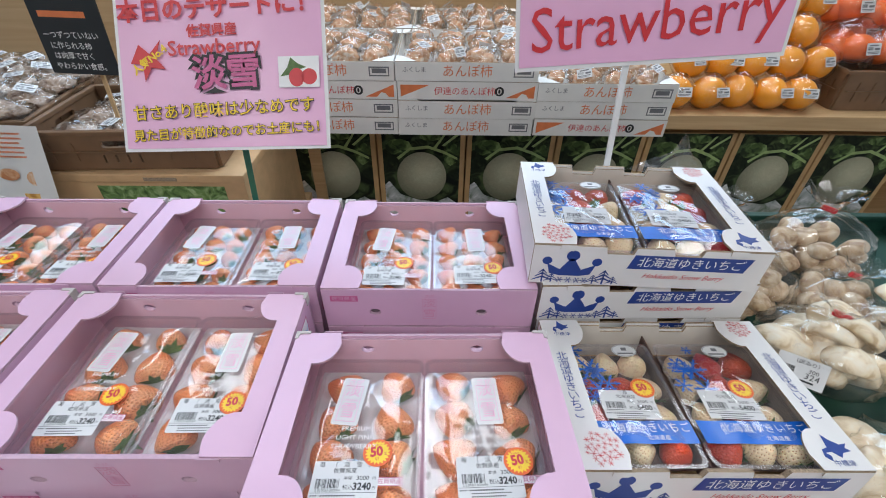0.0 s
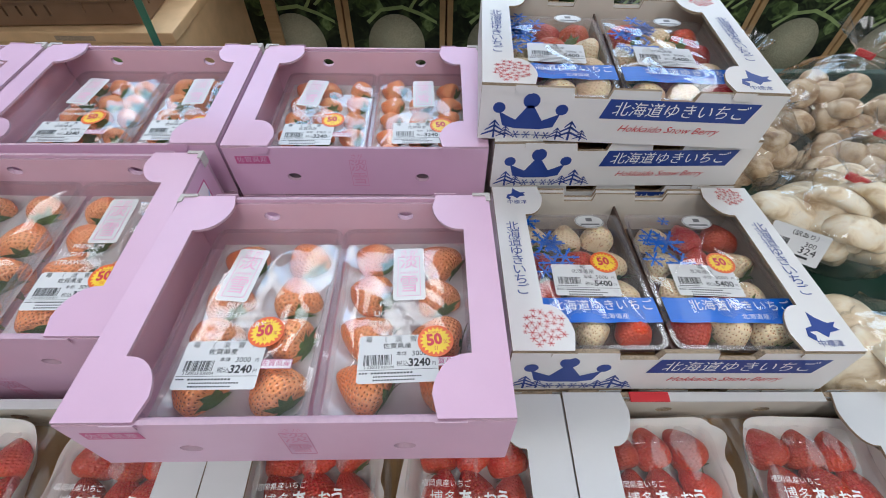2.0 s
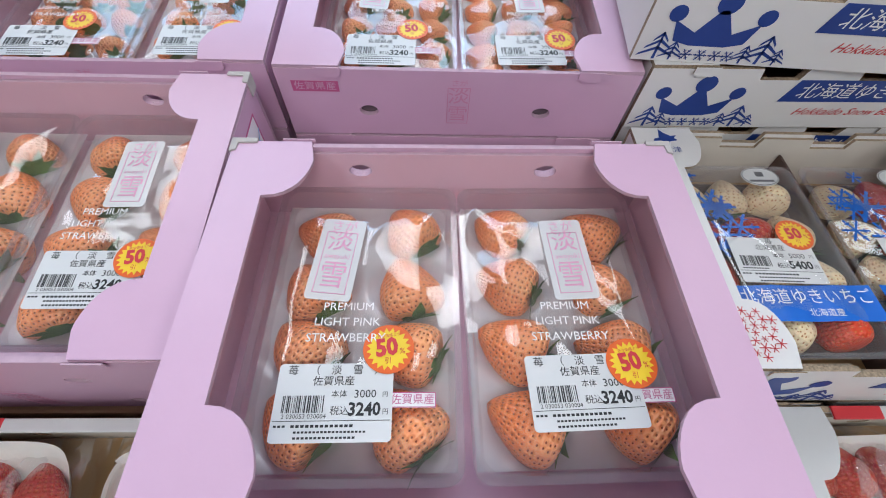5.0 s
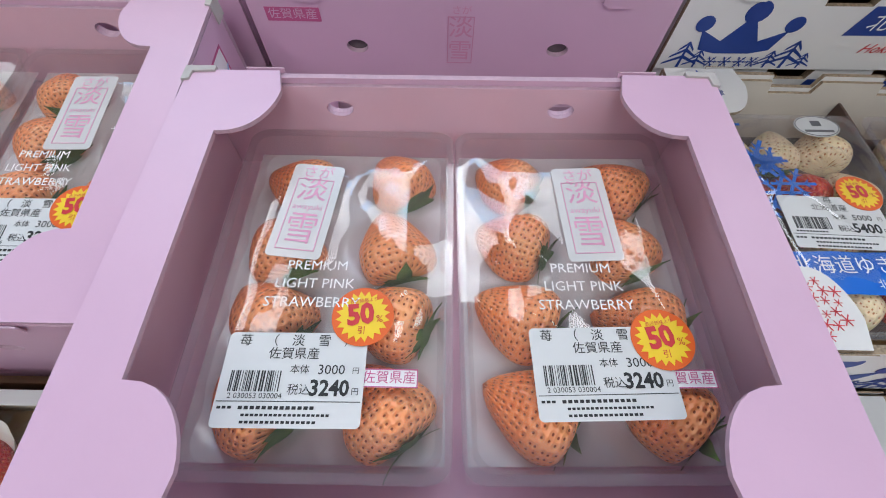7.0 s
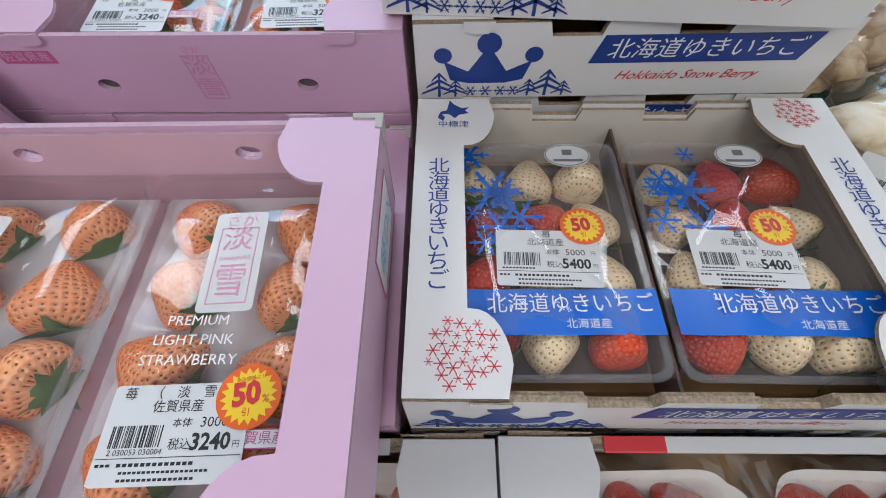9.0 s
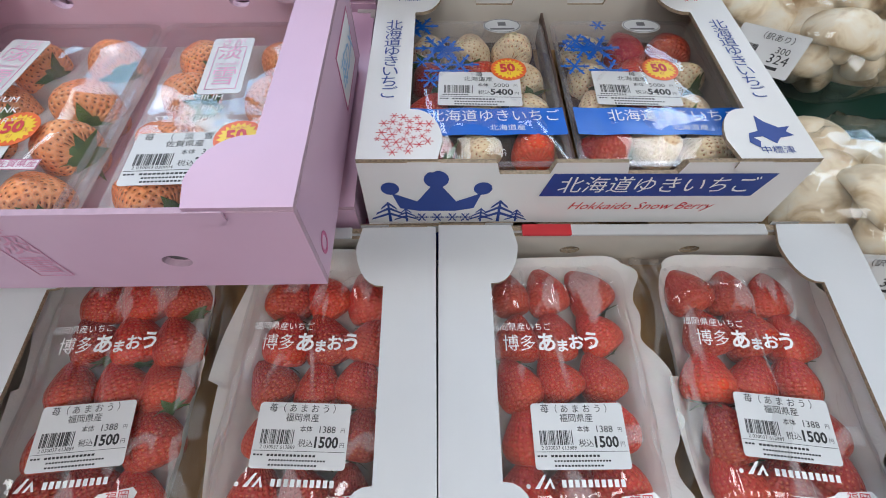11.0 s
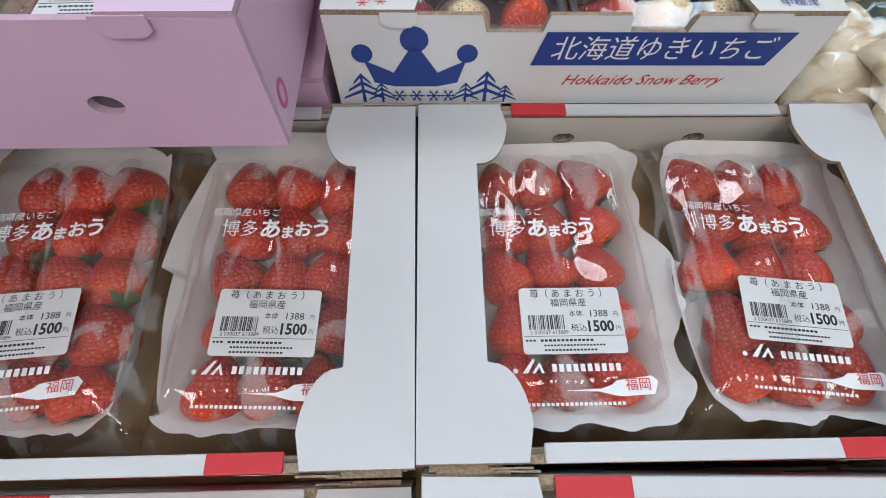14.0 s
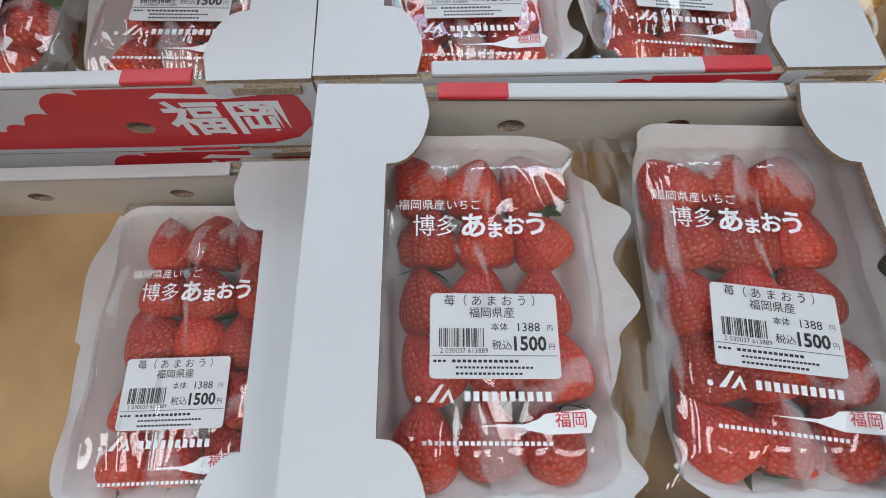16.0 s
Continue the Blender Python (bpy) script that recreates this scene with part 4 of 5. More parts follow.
def red_pack(m, seed, marks):
    """Fifteen berries on a foam liner in a loose clear bag with gathered ends."""
    rng = random.Random(seed)
    lx, ly, turn, tx, ty = marks
    p = thing("red_strawberry_pack", m, "clear bag of fifteen red strawberries on white foam", "strawberry pack", "red strawberry packs")
    part("foam_liner", foam_mesh(0.140, 0.208, seed), None, p, None, "ruffled white foam liner")
    for r in range(5):
        for c in range(3):
            put_berry("red", p, -0.0345 + 0.0345 * c + 0.003 * (r % 2) + rng.uniform(-0.0025, 0.0025), 0.077 - 0.0375 * r + rng.uniform(-0.0025, 0.0025), 0.0225 + rng.uniform(-0.001, 0.0015), rng.uniform(70, 130), rng.uniform(-2, 22), rng, rng.uniform(0.94, 1.10), rng.random() < 0.35 or r == 4)
    lean = rng.uniform(-0.35, 0.35)

    def bag(u, v):
        a, b = u * 2 - 1, v * 2 - 1
        x, y = a * 0.0785, b * 0.1155
        e = min(1, 3.2 * min(1 - abs(a), 1 - abs(b)))
        k = 0.0030 * ridged(x, y, seed + 3, 40, 6) ** 3 + 0.0005 * ridged(x + 0.5 * y, y, seed + 8, 26, 16) ** 3
        wx, wy = x + 0.007 * noise.noise(Vector((x * 12, y * 12, seed))), y + 0.010 * noise.noise(Vector((x * 12, y * 12, seed + 40.5)))
        k += 0.0036 * fold(wx, wy, 0.15 + lean, 0.049, seed * 0.37) + 0.0026 * fold(wx, wy, -0.75 + lean, 0.071, seed * 0.23) + 0.0004 * fold(wx, wy, 1.3 + lean, 0.034, seed * 0.71)
        # gathers that fan out from the ends
        fan = math.sin(26 * math.atan2(x - 0.01 * lean, 0.145 - abs(y)) + seed) * 0.0022 * max(0, abs(b) - 0.45)
        skirt = 0.006 * (1 - e) * noise.noise(Vector((x * 28, y * 28, seed + 5)))
        return (x, y, 0.014 + 0.0275 * e ** 0.55 + (k - 0.001) * e + fan + skirt)
    part("bag", grid_mesh(64, 96, bag, "bag", BAGFILM), None, p, None, "clear crinkled bag")
    if not AMA:
        AMA.append(mesh_of(print_bm([("福岡県産いちご", -0.028, 0.016, 0.0082), ("博多", -0.031, 0.0, 0.0165, 0, "CENTER", 0, 0.95, 0.0), ("あ", -0.0055, 0.0, 0.019, 0, "CENTER", 0, 1, 0.0005), ("ま", 0.009, -0.003, 0.0125, 0, "CENTER", 0, 1, 0.0004), ("お", 0.022, 0.0, 0.0155, 0, "CENTER", 0, 1, 0.0004), ("う", 0.037, 0.001, 0.0185, 0, "CENTER", 0, 1, 0.0005)]), "white_lettering", WHITE_INK))
        tri = [[(-0.044, 0.0), (-0.036, 0.010), (-0.034, 0.010), (-0.040, 0.0)], [(-0.037, 0.0), (-0.031, 0.008), (-0.028, 0.0), (-0.030, 0.0), (-0.0315, 0.0045), (-0.0345, 0.0)], ring(-0.049, 0.0018, 0.0018, 0.0018, 10)]
        bars = [rect(-0.022 + 0.0105 * i + 0.0052 * j, 0.0008, -0.0186 + 0.0105 * i + 0.0052 * j, 0.0062) for i in range(5) for j in (0, 1)]
        swoosh = [(-0.015, -0.0125), (0.012, -0.0115), (0.020, -0.009), (0.024, -0.006), (0.050, -0.003), (0.054, -0.007), (0.050, -0.016), (0.026, -0.017), (0.018, -0.0155), (0.010, -0.0135)]
        AMA.append(mesh_of(print_bm((), tri + bars + [swoosh] + [rect(-0.046 + 0.0034 * i, -0.0228, -0.0438 + 0.0034 * i, -0.0206) for i in range(22)]), "white_print", WHITE_INK))
        AMA.append(mesh_of(print_bm([("福岡", 0.039, -0.0095, 0.0095)]), "red_lettering", RED))
    part("white_lettering", AMA[0], None, p, pose(tx, ty, 0.0470, 0, 0, turn * 0.6) @ Matrix.Scale(0.84, 4))
    lo = part("white_print", AMA[1], None, p, pose(lx + 0.002, ly - 0.0335, 0.0465, 0, 0, turn) @ Matrix.Scale(0.86, 4))
    part("place_lettering", AMA[2], None, lo, pose(0, 0, 0.0004))
    price_label(p, pose(lx, ly, 0.0474, 0, 0, turn), "苺（ あ ま お う ）", "福岡県産", "1388", "1500", 0.067, 0.044)
    return p

# ---- the setting ----


def slab(name, x0, x1, y0, y1, z0, z1, mat, label, category, bevel=0.0, kind="structure"):
    ob = new(name, mesh_of(box_bm(x1 - x0, y1 - y0, z1 - z0, bevel), name, mat))
    ob.location = ((x0 + x1) / 2, (y0 + y1) / 2, z0)
    return tagged(ob, label, category, "", kind)


slab("floor", -4, 4, -4, 3.7, -0.1, 0, CONCRETE, "grey painted concrete shop floor", "floor")
slab("ceiling", -4, 4, -4, 3.7, 4.75, 4.85, CEILING, "plain off-white ceiling board", "ceiling")
slab("wall_west", -4.1, -4, -4, 3.7, 0, 4.75, CEILING, "plain off-white side wall", "wall")
slab("wall_east", 4, 4.1, -4, 3.7, 0, 4.75, CEILING, "plain off-white side wall", "wall")
slab("wall_south", -4.1, 4.1, -4.1, -4, 0, 4.75, CEILING, "plain off-white wall behind the display", "wall")
# far wall with a high window band
wn_ = thing("wall_north", Matrix.Identity(4), "pale wall with a high band of windows", "wall", kind="structure")
part("lower_wall", box_bm(8.2, 0.12, 2.75), PALE_TIMBER, wn_, pose(0, 3.56, 0))
part("upper_wall", box_bm(8.2, 0.12, 0.80), CEILING, wn_, pose(0, 3.56, 3.95))
for x in (-3.45, 3.45):
    part("wall_pier", box_bm(1.3, 0.12, 1.2), CEILING, wn_, pose(x, 3.56, 2.75))
win = thing("window_1", Matrix.Identity(4), "high band of daylight windows with white bars", "window", kind="structure")
for i in range(7):
    part("mullion", box_bm(0.07, 0.08, 1.2, 0.006), WHITE_PLASTIC, win, pose(-2.8 + 5.6 * i / 6, 3.56, 2.75))
for z in (2.75, 3.32, 3.88):
    part("transom", box_bm(5.6, 0.07, 0.07, 0.006), WHITE_PLASTIC, win, pose(0, 3.56, z))
for lx, ly in ((-1.5, -1.1), (0.1, -1.1), (1.7, -1.1), (-1.5, 2.15), (0.1, 2.15), (1.7, 2.15)):
    cl = thing("ceiling_light", pose(lx, ly, 3.05), "suspended white fluorescent ceiling light", "ceiling light", "ceiling lights")
    part("diffuser", box_bm(0.22, 1.2, 0.05, 0.015), TUBE, cl)
    part("housing", box_bm(0.27, 1.25, 0.05, 0.01), WHITE_PLASTIC, cl, pose(0, 0, 0.05))
    for s in (-0.5, 0.5):
        part("hanger", box_bm(0.012, 0.012, 1.60), CHAIN, cl, pose(0, s, 0.10))

# the display table and its risers
TABLE = 0.7445
slab("display_table", -1.25, 1.15, -0.34, 0.86, TABLE - 0.04, TABLE, TIMBER, "light timber display table top under cartons", "table", 0.004, "")
table = bpy.data.objects["display_table"]
for x in (-1.1, 1.0):
    for y in (-0.5, 0.5):
        part("leg", box_bm(0.07, 0.07, TABLE - 0.04), TIMBER, table, pose(x, y, -(TABLE - 0.04)))
riser = new("display_riser", mesh_of(box_bm(1.28, 0.53, 0.0755, 0.003), "display_riser", TIMBER))
riser.location = (-0.50, 0.495, TABLE)
tagged(riser, "low light timber riser under pink cartons", "riser")
riser2 = new("display_riser", mesh_of(box_bm(0.335, 0.24, 0.0960, 0.003), "display_riser", TIMBER))
riser2.location = (0.335, 0.635, TABLE)
tagged(riser2, "low light timber riser under white cartons", "riser")
riser3 = new("display_riser", mesh_of(box_bm(0.335, 0.12, 0.032, 0.003), "display_riser", TIMBER))
riser3.location = (0.326, 0.400, TABLE)
tagged(riser3, "low light timber riser under tilted white cartons", "riser")

# ---- pink cartons and their packs ----
PINK_AT = [
    (-0.02, 0.620, 0.905, 0, 0, "pink coated carton holding two packs, stacked", True),
    (-0.367, 0.630, 0.900, 0, 0.5, "pink coated carton holding two packs, stacked", True),
    (-0.715, 0.634, 0.897, 0, 0.5, "pink coated carton holding two packs, stacked", True),
    (-0.0265, 0.2705, 0.9235, -4.5, 0.6, "pink coated carton propped forward over red strawberries", True),
    (-0.372, 0.359, 0.904, 0, 0, "pink coated carton holding two packs, stacked", True),
    (-0.724, 0.365, 0.903, 0, 0.5, "pink coated carton holding two packs, stacked", True),
    (-0.02, 0.352, 0.8212, 0, 0, "pink coated carton under another carton", False),
    (-0.375, 0.361, 0.821, 0, 0, "pink coated carton under another carton", False),
    (-0.724, 0.365, 0.820, 0, 0, "pink coated carton under another carton", False),
    (-0.02, 0.620, 0.821, 0, 0, "pink coated carton under another carton", False),
    (-0.367, 0.630, 0.8165, 0, 0, "pink coated carton under another carton", False),
    (-0.715, 0.634, 0.8145, 0, 0, "pink coated carton under another carton", False),
]
first = None
for k, (x, y, z, tilt, yaw, label, full) in enumerate(PINK_AT):
    m = pose(x, y, z, tilt, 0, yaw)
    if first is None:
        first = pink_carton(m, label)
    else:
        tagged(copy_thing(first, m), label)
    if full:
        for s in (-1, 1):
            pale_pack(m @ pose(0.0728 * s + 0.003, 0.005, 0.0042 if tilt else 0.0062, 0, 0, 0.6 * s), 100 + 2 * k + (s > 0), ((-0.0070, -0.067, 0.5 + k % 3, 0.024, -0.0345, -0.017) if s < 0 else (-0.0010, -0.0625, 1.0 - k % 3, 0.032, -0.046, 0.006)), 3 if k < 3 else 2)

# ---- white crown cartons ----
SNOW_AT = [
    (0.311, 0.623, 0.9935, 0, -3.2, "white carton printed with a blue crown, top of a stack", True),
    (0.324, 0.628, 0.917, 0, 1.0, "white carton printed with a blue crown, inside a stack", False),
    (0.327, 0.3550, 0.8645, -5.4, -0.1, "white carton printed with a blue crown, propped forward", True),
    (0.330, 0.632, 0.8407, 0, 0, "white carton printed with a blue crown, inside a stack", False),
    (0.326, 0.3476, 0.788, -5.4, 0.4, "white carton printed with a blue crown, under another", False),
]
first = None
for k, (x, y, z, tilt, yaw, label, full) in enumerate(SNOW_AT):
    m = pose(x, y, z, tilt, 0, yaw)
    if first is None:
        first = snow_carton(m, label)
        part("raised_pad", box_bm(0.30, 0.21, 0.010), KRAFT, first, pose(0, 0, 0.0042))
        part("divider", box_bm(0.0022, 0.236, 0.034), KRAFT_DARK, first, pose(0, 0, 0.0144))
    else:
        tagged(copy_thing(first, m), label)
    if full:
        for s in (-1, 1):
            snow_pack(m @ pose(0.076 * s, -0.006, 0.0145, 0, 0, -0.5 * s), 210 + 5 * k + (s > 0) * 2, 0.0015 if s < 0 else -0.012, k > 0)

# ---- white and red cartons ----
RED_AT = [
    (0.0395, 0.0965, 0.8135, 0.4, "white carton with red print holding two bagged packs", (-1, 1)),
    (0.3910, 0.0995, 0.8135, 0.0, "white carton with red print holding two bagged packs", (-1, 1)),
    (-0.3120, 0.0925, 0.8135, 0, "white carton with red print holding two bagged packs", (-1, 1)),
    (-0.6650, 0.0925, 0.8135, 0, "white carton with red print holding two bagged packs", (-1, 1)),
    (0.3920, -0.1580, 0.8135, -1.2, "white carton with red print holding two bagged packs", (-1, 1)),
    (0.0360, -0.1655, TABLE, 0.3, "half-empty white carton with red print and bare kraft base", (1,)),
    (0.0395, 0.0965, TABLE, 0, "white carton with red print under another carton", ()),
    (0.3910, 0.0995, TABLE, 0, "white carton with red print under another carton", ()),
    (-0.3120, 0.0925, TABLE, 0, "white carton with red print under another carton", ()),
    (-0.6650, 0.0925, TABLE, 0, "white carton with red print under another carton", ()),
    (0.3920, -0.1580, TABLE, 0, "white carton with red print under another carton", ()),
]
# where each bag's price label, its turn, and the brand lettering lie on the pack
RED_PRINT = {
    (0, -1): (0.000, -0.036, 3, -0.002, 0.030), (0, 1): (0.000, -0.0375, -1, -0.003, 0.029),
    (1, -1): (0.004, -0.041, -1, -0.006, 0.026), (1, 1): (-0.003, -0.0365, -5, -0.012, 0.027),
    (4, -1): (0.003, -0.022, -2, 0.000, 0.039), (4, 1): (-0.005, -0.020, -6, -0.012, 0.041),
    (5, 1): (0.002, -0.034, 1, 0.006, 0.032),
}
first = None
for k, (x, y, z, yaw, label, packs) in enumerate(RED_AT):
    m = pose(x, y, z, 0, 0, yaw)
    if first is None:
        first = red_carton(m, label)
    else:
        tagged(copy_thing(first, m), label)
    for s in packs:
        red_pack(m @ pose(0.079 * s, 0.0, 0.0042, 0, 0, -1.2 * s), 300 + 2 * k + (s > 0), RED_PRINT.get((k, s), (0.001, -0.037, -2, -0.004, 0.030)))

# ---- back shelf: melon cartons, boxed dried persimmons, oranges ----
slab("back_shelf", -0.60, 2.6, 1.72, 2.55, 0.723, 0.783, TIMBER, "light timber shelf board over melon cartons", "shelf", 0.003, "")
shelf = bpy.data.objects["back_shelf"]
for x in (-1.55, 1.55):
    part("shelf_support", box_bm(0.05, 0.7, 0.72), TIMBER, shelf, pose(x, 0.0, -0.723))
slab("lower_shelf", -0.60, 2.6, 1.70, 2.55, 0.15, 0.205, TIMBER, "light timber lower shelf under melon cartons", "shelf", 0.003, "")
slab("partition", -4.0, 4.0, 2.60, 2.66, 0, 2.0, PALE_TIMBER, "pale timber board partition behind the shelf", "partition")

MELON_PARTS = {}


def melon_carton(m):
    """A brown carton whose front shows a picture of a netted melon on its vine."""
    c = thing("melon_carton", m, "brown carton with a printed netted melon picture", "carton", "melon cartons")
    w, h = 0.386, 0.47
    if not MELON_PARTS:
        P = MELON_PARTS
        P["body"] = mesh_of(box_bm(w, 0.5, h, 0.003), "body", KRAFT)
        P["picture"] = mesh_of(print_bm((), [rect(-w / 2 + 0.022, 0.012, w / 2 - 0.022, h - 0.004)]), "picture", DARKPHOTO)
        P["leaves"] = mesh_of(print_bm((), [[(-0.17, 0.012), (0.17, 0.012), (0.168, 0.10), (0.12, 0.135), (0.07, 0.11), (-0.02, 0.12), (-0.10, 0.15), (-0.15, 0.22), (-0.17, 0.2)]]), "leaf_picture", PALEPHOTO)
        P["green"] = mesh_of(print_bm((), [ring(-0.10, 0.39, 0.06, 0.04, 9), ring(0.13, 0.36, 0.035, 0.06, 8), ring(0.04, 0.44, 0.05, 0.02, 9)]), "green_picture", FOLIAGEPHOTO)
        P["melon"] = mesh_of(print_bm((), [ring(0.0, 0.0, 0.112, 0.122, 40)]), "melon_picture", MELON)
        stem = [[(-0.10, 0.33), (-0.05, 0.375), (0.03, 0.385), (0.10, 0.36), (0.16, 0.33), (0.16, 0.342), (0.10, 0.374), (0.03, 0.399), (-0.05, 0.389), (-0.11, 0.34)], [(0.05, 0.385), (0.10, 0.455), (0.11, 0.455), (0.062, 0.38)], [(0.09, 0.40), (0.16, 0.46), (0.165, 0.45), (0.10, 0.395)]]
        P["stem"] = mesh_of(print_bm((), stem), "stem_picture", STEMPHOTO)
    part("body", MELON_PARTS["body"], None, c)
    pic = part("picture", MELON_PARTS["picture"], None, c, pose(0, -0.2503, 0, 90, 0, 0), "printed picture of a netted melon")
    for i, k in enumerate(("leaves", "green", "melon", "stem")):
        part(k, MELON_PARTS[k], None, pic, pose(0, 0.245 if k == "melon" else 0, 0.0005 * (i + 1)))
    return c


for i in range(7):
    melon_carton(pose(-0.475 + 0.3925 * i, 2.05, 0.205))

AMPO = {}


def persimmon_carton(m, kind, label):
    """A shallow printed tray carton."""
    c = thing("persimmon_carton", m, label, "carton", "dried persimmon cartons")
    w, d, h = 0.476, 0.44, 0.061
    if not AMPO:
        AMPO["base"] = mesh_of(box_bm(w, d, 0.004), "base_panel", WHITE_GREY)
        AMPO["front"] = mesh_of(plate(rect(-w / 2, 0, w / 2, h), (), 0.004), "front_wall", [WHITE_GREY, KRAFT_CUT])
        AMPO["side"] = mesh_of(plate(rect(-d / 2 + 0.004, 0, d / 2 - 0.004, h), (), 0.004), "side_wall", [WHITE_GREY, KRAFT_CUT])
        AMPO["corner"] = mesh_of(plate([(0, 0), (0.07, 0), (0.05, 0.03), (0.02, 0.06), (0, 0.07)], (), 0.002), "corner_flap", [WHITE_GREY, KRAFT_CUT])
        AMPO["plain"] = mesh_of(print_bm([("あんぽ柿", 0.0, 0.031, 0.042)]), "lettering", ORANGE_INK)
        AMPO["place"] = mesh_of(print_bm([("ふくしま", -0.175, 0.036, 0.02)]), "lettering", GREY)
        AMPO["code"] = mesh_of(print_bm((), [(rect(0.155, 0.015, 0.222, 0.046), [rect(0.159, 0.019, 0.218, 0.042)]), rect(0.165, 0.025, 0.212, 0.040)]), "code_print", GREY)
        AMPO["fancy"] = mesh_of(print_bm((), [[(-0.228, 0.01), (-0.228, 0.05), (-0.13, 0.05), (-0.19, 0.025)]]), "orange_print", ORANGE_INK)
        AMPO["swirl"] = mesh_of(print_bm((), [[(0.13, 0.008), (0.228, 0.05), (0.228, 0.008), (0.21, 0.008), (0.20, 0.02), (0.185, 0.024), (0.17, 0.008)]]), "orange_print", ORANGE_INK)
        AMPO["name"] = mesh_of(print_bm([("伊達のあんぽ柿", -0.01, 0.028, 0.030)]), "lettering", RED)
        AMPO["seal"] = mesh_of(print_bm((), [(ring(0.108, 0.030, 0.016, 0.016, 20), [ring(0.108, 0.030, 0.008, 0.010, 16)[::-1]]), ring(0.108, 0.030, 0.004, 0.008, 10)]), "seal_print", BLACK)
    part("base_panel", AMPO["base"], None, c)
    for rz, nm, off in ((0, "front", d / 2), (180, "front", d / 2), (90, "side", w / 2), (-90, "side", w / 2)):
        a = radians(rz)
        part("front_wall" if nm == "front" else "side_wall", AMPO[nm], None, c, pose((off - 0.004) * math.sin(a), -(off - 0.004) * math.cos(a), 0, 90, 0, rz))
    for sx, sy, rz in ((-1, -1, 0), (1, -1, 90), (1, 1, 180), (-1, 1, 270)):
        part("corner_flap", AMPO["corner"], None, c, pose(sx * (w / 2 - 0.0005), sy * (d / 2 - 0.0005), h, 0, 0, rz))
    f = pose(0, -d / 2 - 0.0006, 0, 90, 0, 0)
    for k in (("plain", "place", "code") if kind == 0 else ("fancy", "swirl", "name", "seal")):
        part("print", AMPO[k], None, c, f)
    return c


WHITE_GREY = paint("white_grey_card", (0.76, 0.74, 0.71), 0.6, 0.05, 10, 0.05, 200)
ORANGE_INK = paint("orange_ink", (0.72, 0.20, 0.07), 0.5, 0.08, 40, 0.0)
COLS = [(-0.39, 1.73, 4, (0, 0, 1, 0)), (0.09, 1.73, 4, (0, 0, 1, 0)), (0.57, 1.73, 3, (1, 0, 0)), (-0.36, 2.185, 4, (0, 0, 0, 0)), (0.12, 2.185, 4, (0, 0, 0, 0)), (0.60, 2.185, 3, (0, 0, 0))]


def lump_mesh(name, r, seed, mat, squash=(1, 1, 1), amp=0.12, freq=2.0, nu=20, nv=12):
    def fn(u, v):
        a, b = 2 * math.pi * u, math.pi * (v - 0.5)
        n = Vector((math.cos(b) * math.cos(a), math.cos(b) * math.sin(a), math.sin(b)))
        k = r * (1 + amp * noise.noise(n * freq + Vector((seed * 3.7, 0, seed))))
        return (n.x * k * squash[0], n.y * k * squash[1], n.z * k * squash[2])
    return grid_mesh(nu + 1, nv + 1, fn, name, mat)


PERSIM = [lump_mesh("dried_fruit", 0.036, i, DRIED, (1, 0.8, 0.7), 0.3, 2.5) for i in range(3)]
WRAP = [lump_mesh("wrapper", 0.056, 10 + i, POUCH, (1, 0.95, 0.8), 0.4, 3.0, 26, 16) for i in range(3)]
SMALL_LABEL = mesh_of(plate(rect(-0.033, -0.022, 0.033, 0.022, 0.002), (), 0.0004), "price_label", [PAPER, PAPER])
SMALL_INK = mesh_of(print_bm((), barcode(-0.028, -0.004, -0.004, 0.008, 3) + [rect(-0.02, 0.011, 0.02, 0.016), rect(0.004, -0.004, 0.028, 0.004), rect(-0.028, -0.012, 0.026, -0.009), rect(-0.024, -0.017, 0.02, -0.0145)]), "label_print", GREY)


def small_label(parent, m):
    lab = part("price_label", SMALL_LABEL, None, parent, m, "small white price label")
    part("label_print", SMALL_INK, None, lab, pose(0, 0, 0.0005))


rng = random.Random(5)
for x, y, n, kinds in COLS:
    for i in range(n):
        top = i == n - 1
        persimmon_carton(pose(x + rng.uniform(-0.004, 0.004), y + rng.uniform(-0.006, 0.006), 0.783 + 0.0632 * i), kinds[i], "open white carton of wrapped dried persimmons" if top else "stacked white carton with orange lettering")
        if top:
            for r in range(3):
                for c in range(4):
                    g = thing("persimmon_pack", pose(x - 0.165 + 0.11 * c + rng.uniform(-0.01, 0.01), y - 0.13 + 0.13 * r, 0.783 + 0.0632 * i + 0.046, rng.uniform(-20, 20), rng.uniform(-20, 20), rng.uniform(0, 360)), "clear wrapped dried orange persimmons", "fruit pack", "wrapped dried persimmons")
                    part("dried_fruit", rng.choice(PERSIM), None, g, pose(-0.02, 0, 0))
                    part("dried_fruit", rng.choice(PERSIM), None, g, pose(0.022, 0.005, 0.006, 0, 20, 40))
                    part("wrapper", rng.choice(WRAP), None, g)
                    if rng.random() < 0.6:
                        small_label(g, pose(0, -0.03, 0.045, 35, 0, 0) @ Matrix.Scale(0.75, 4))

# oranges in bags
ORANGES = [lump_mesh("orange", 0.066, i, ORANGE_PEEL, (1, 1, 0.92), 0.05, 1.5, 24, 16) for i in range(3)]
OBAG = [lump_mesh("bag", 0.073, 30 + i, POUCH, (1, 1, 1.0), 0.14, 4.0, 30, 20) for i in range(3)]


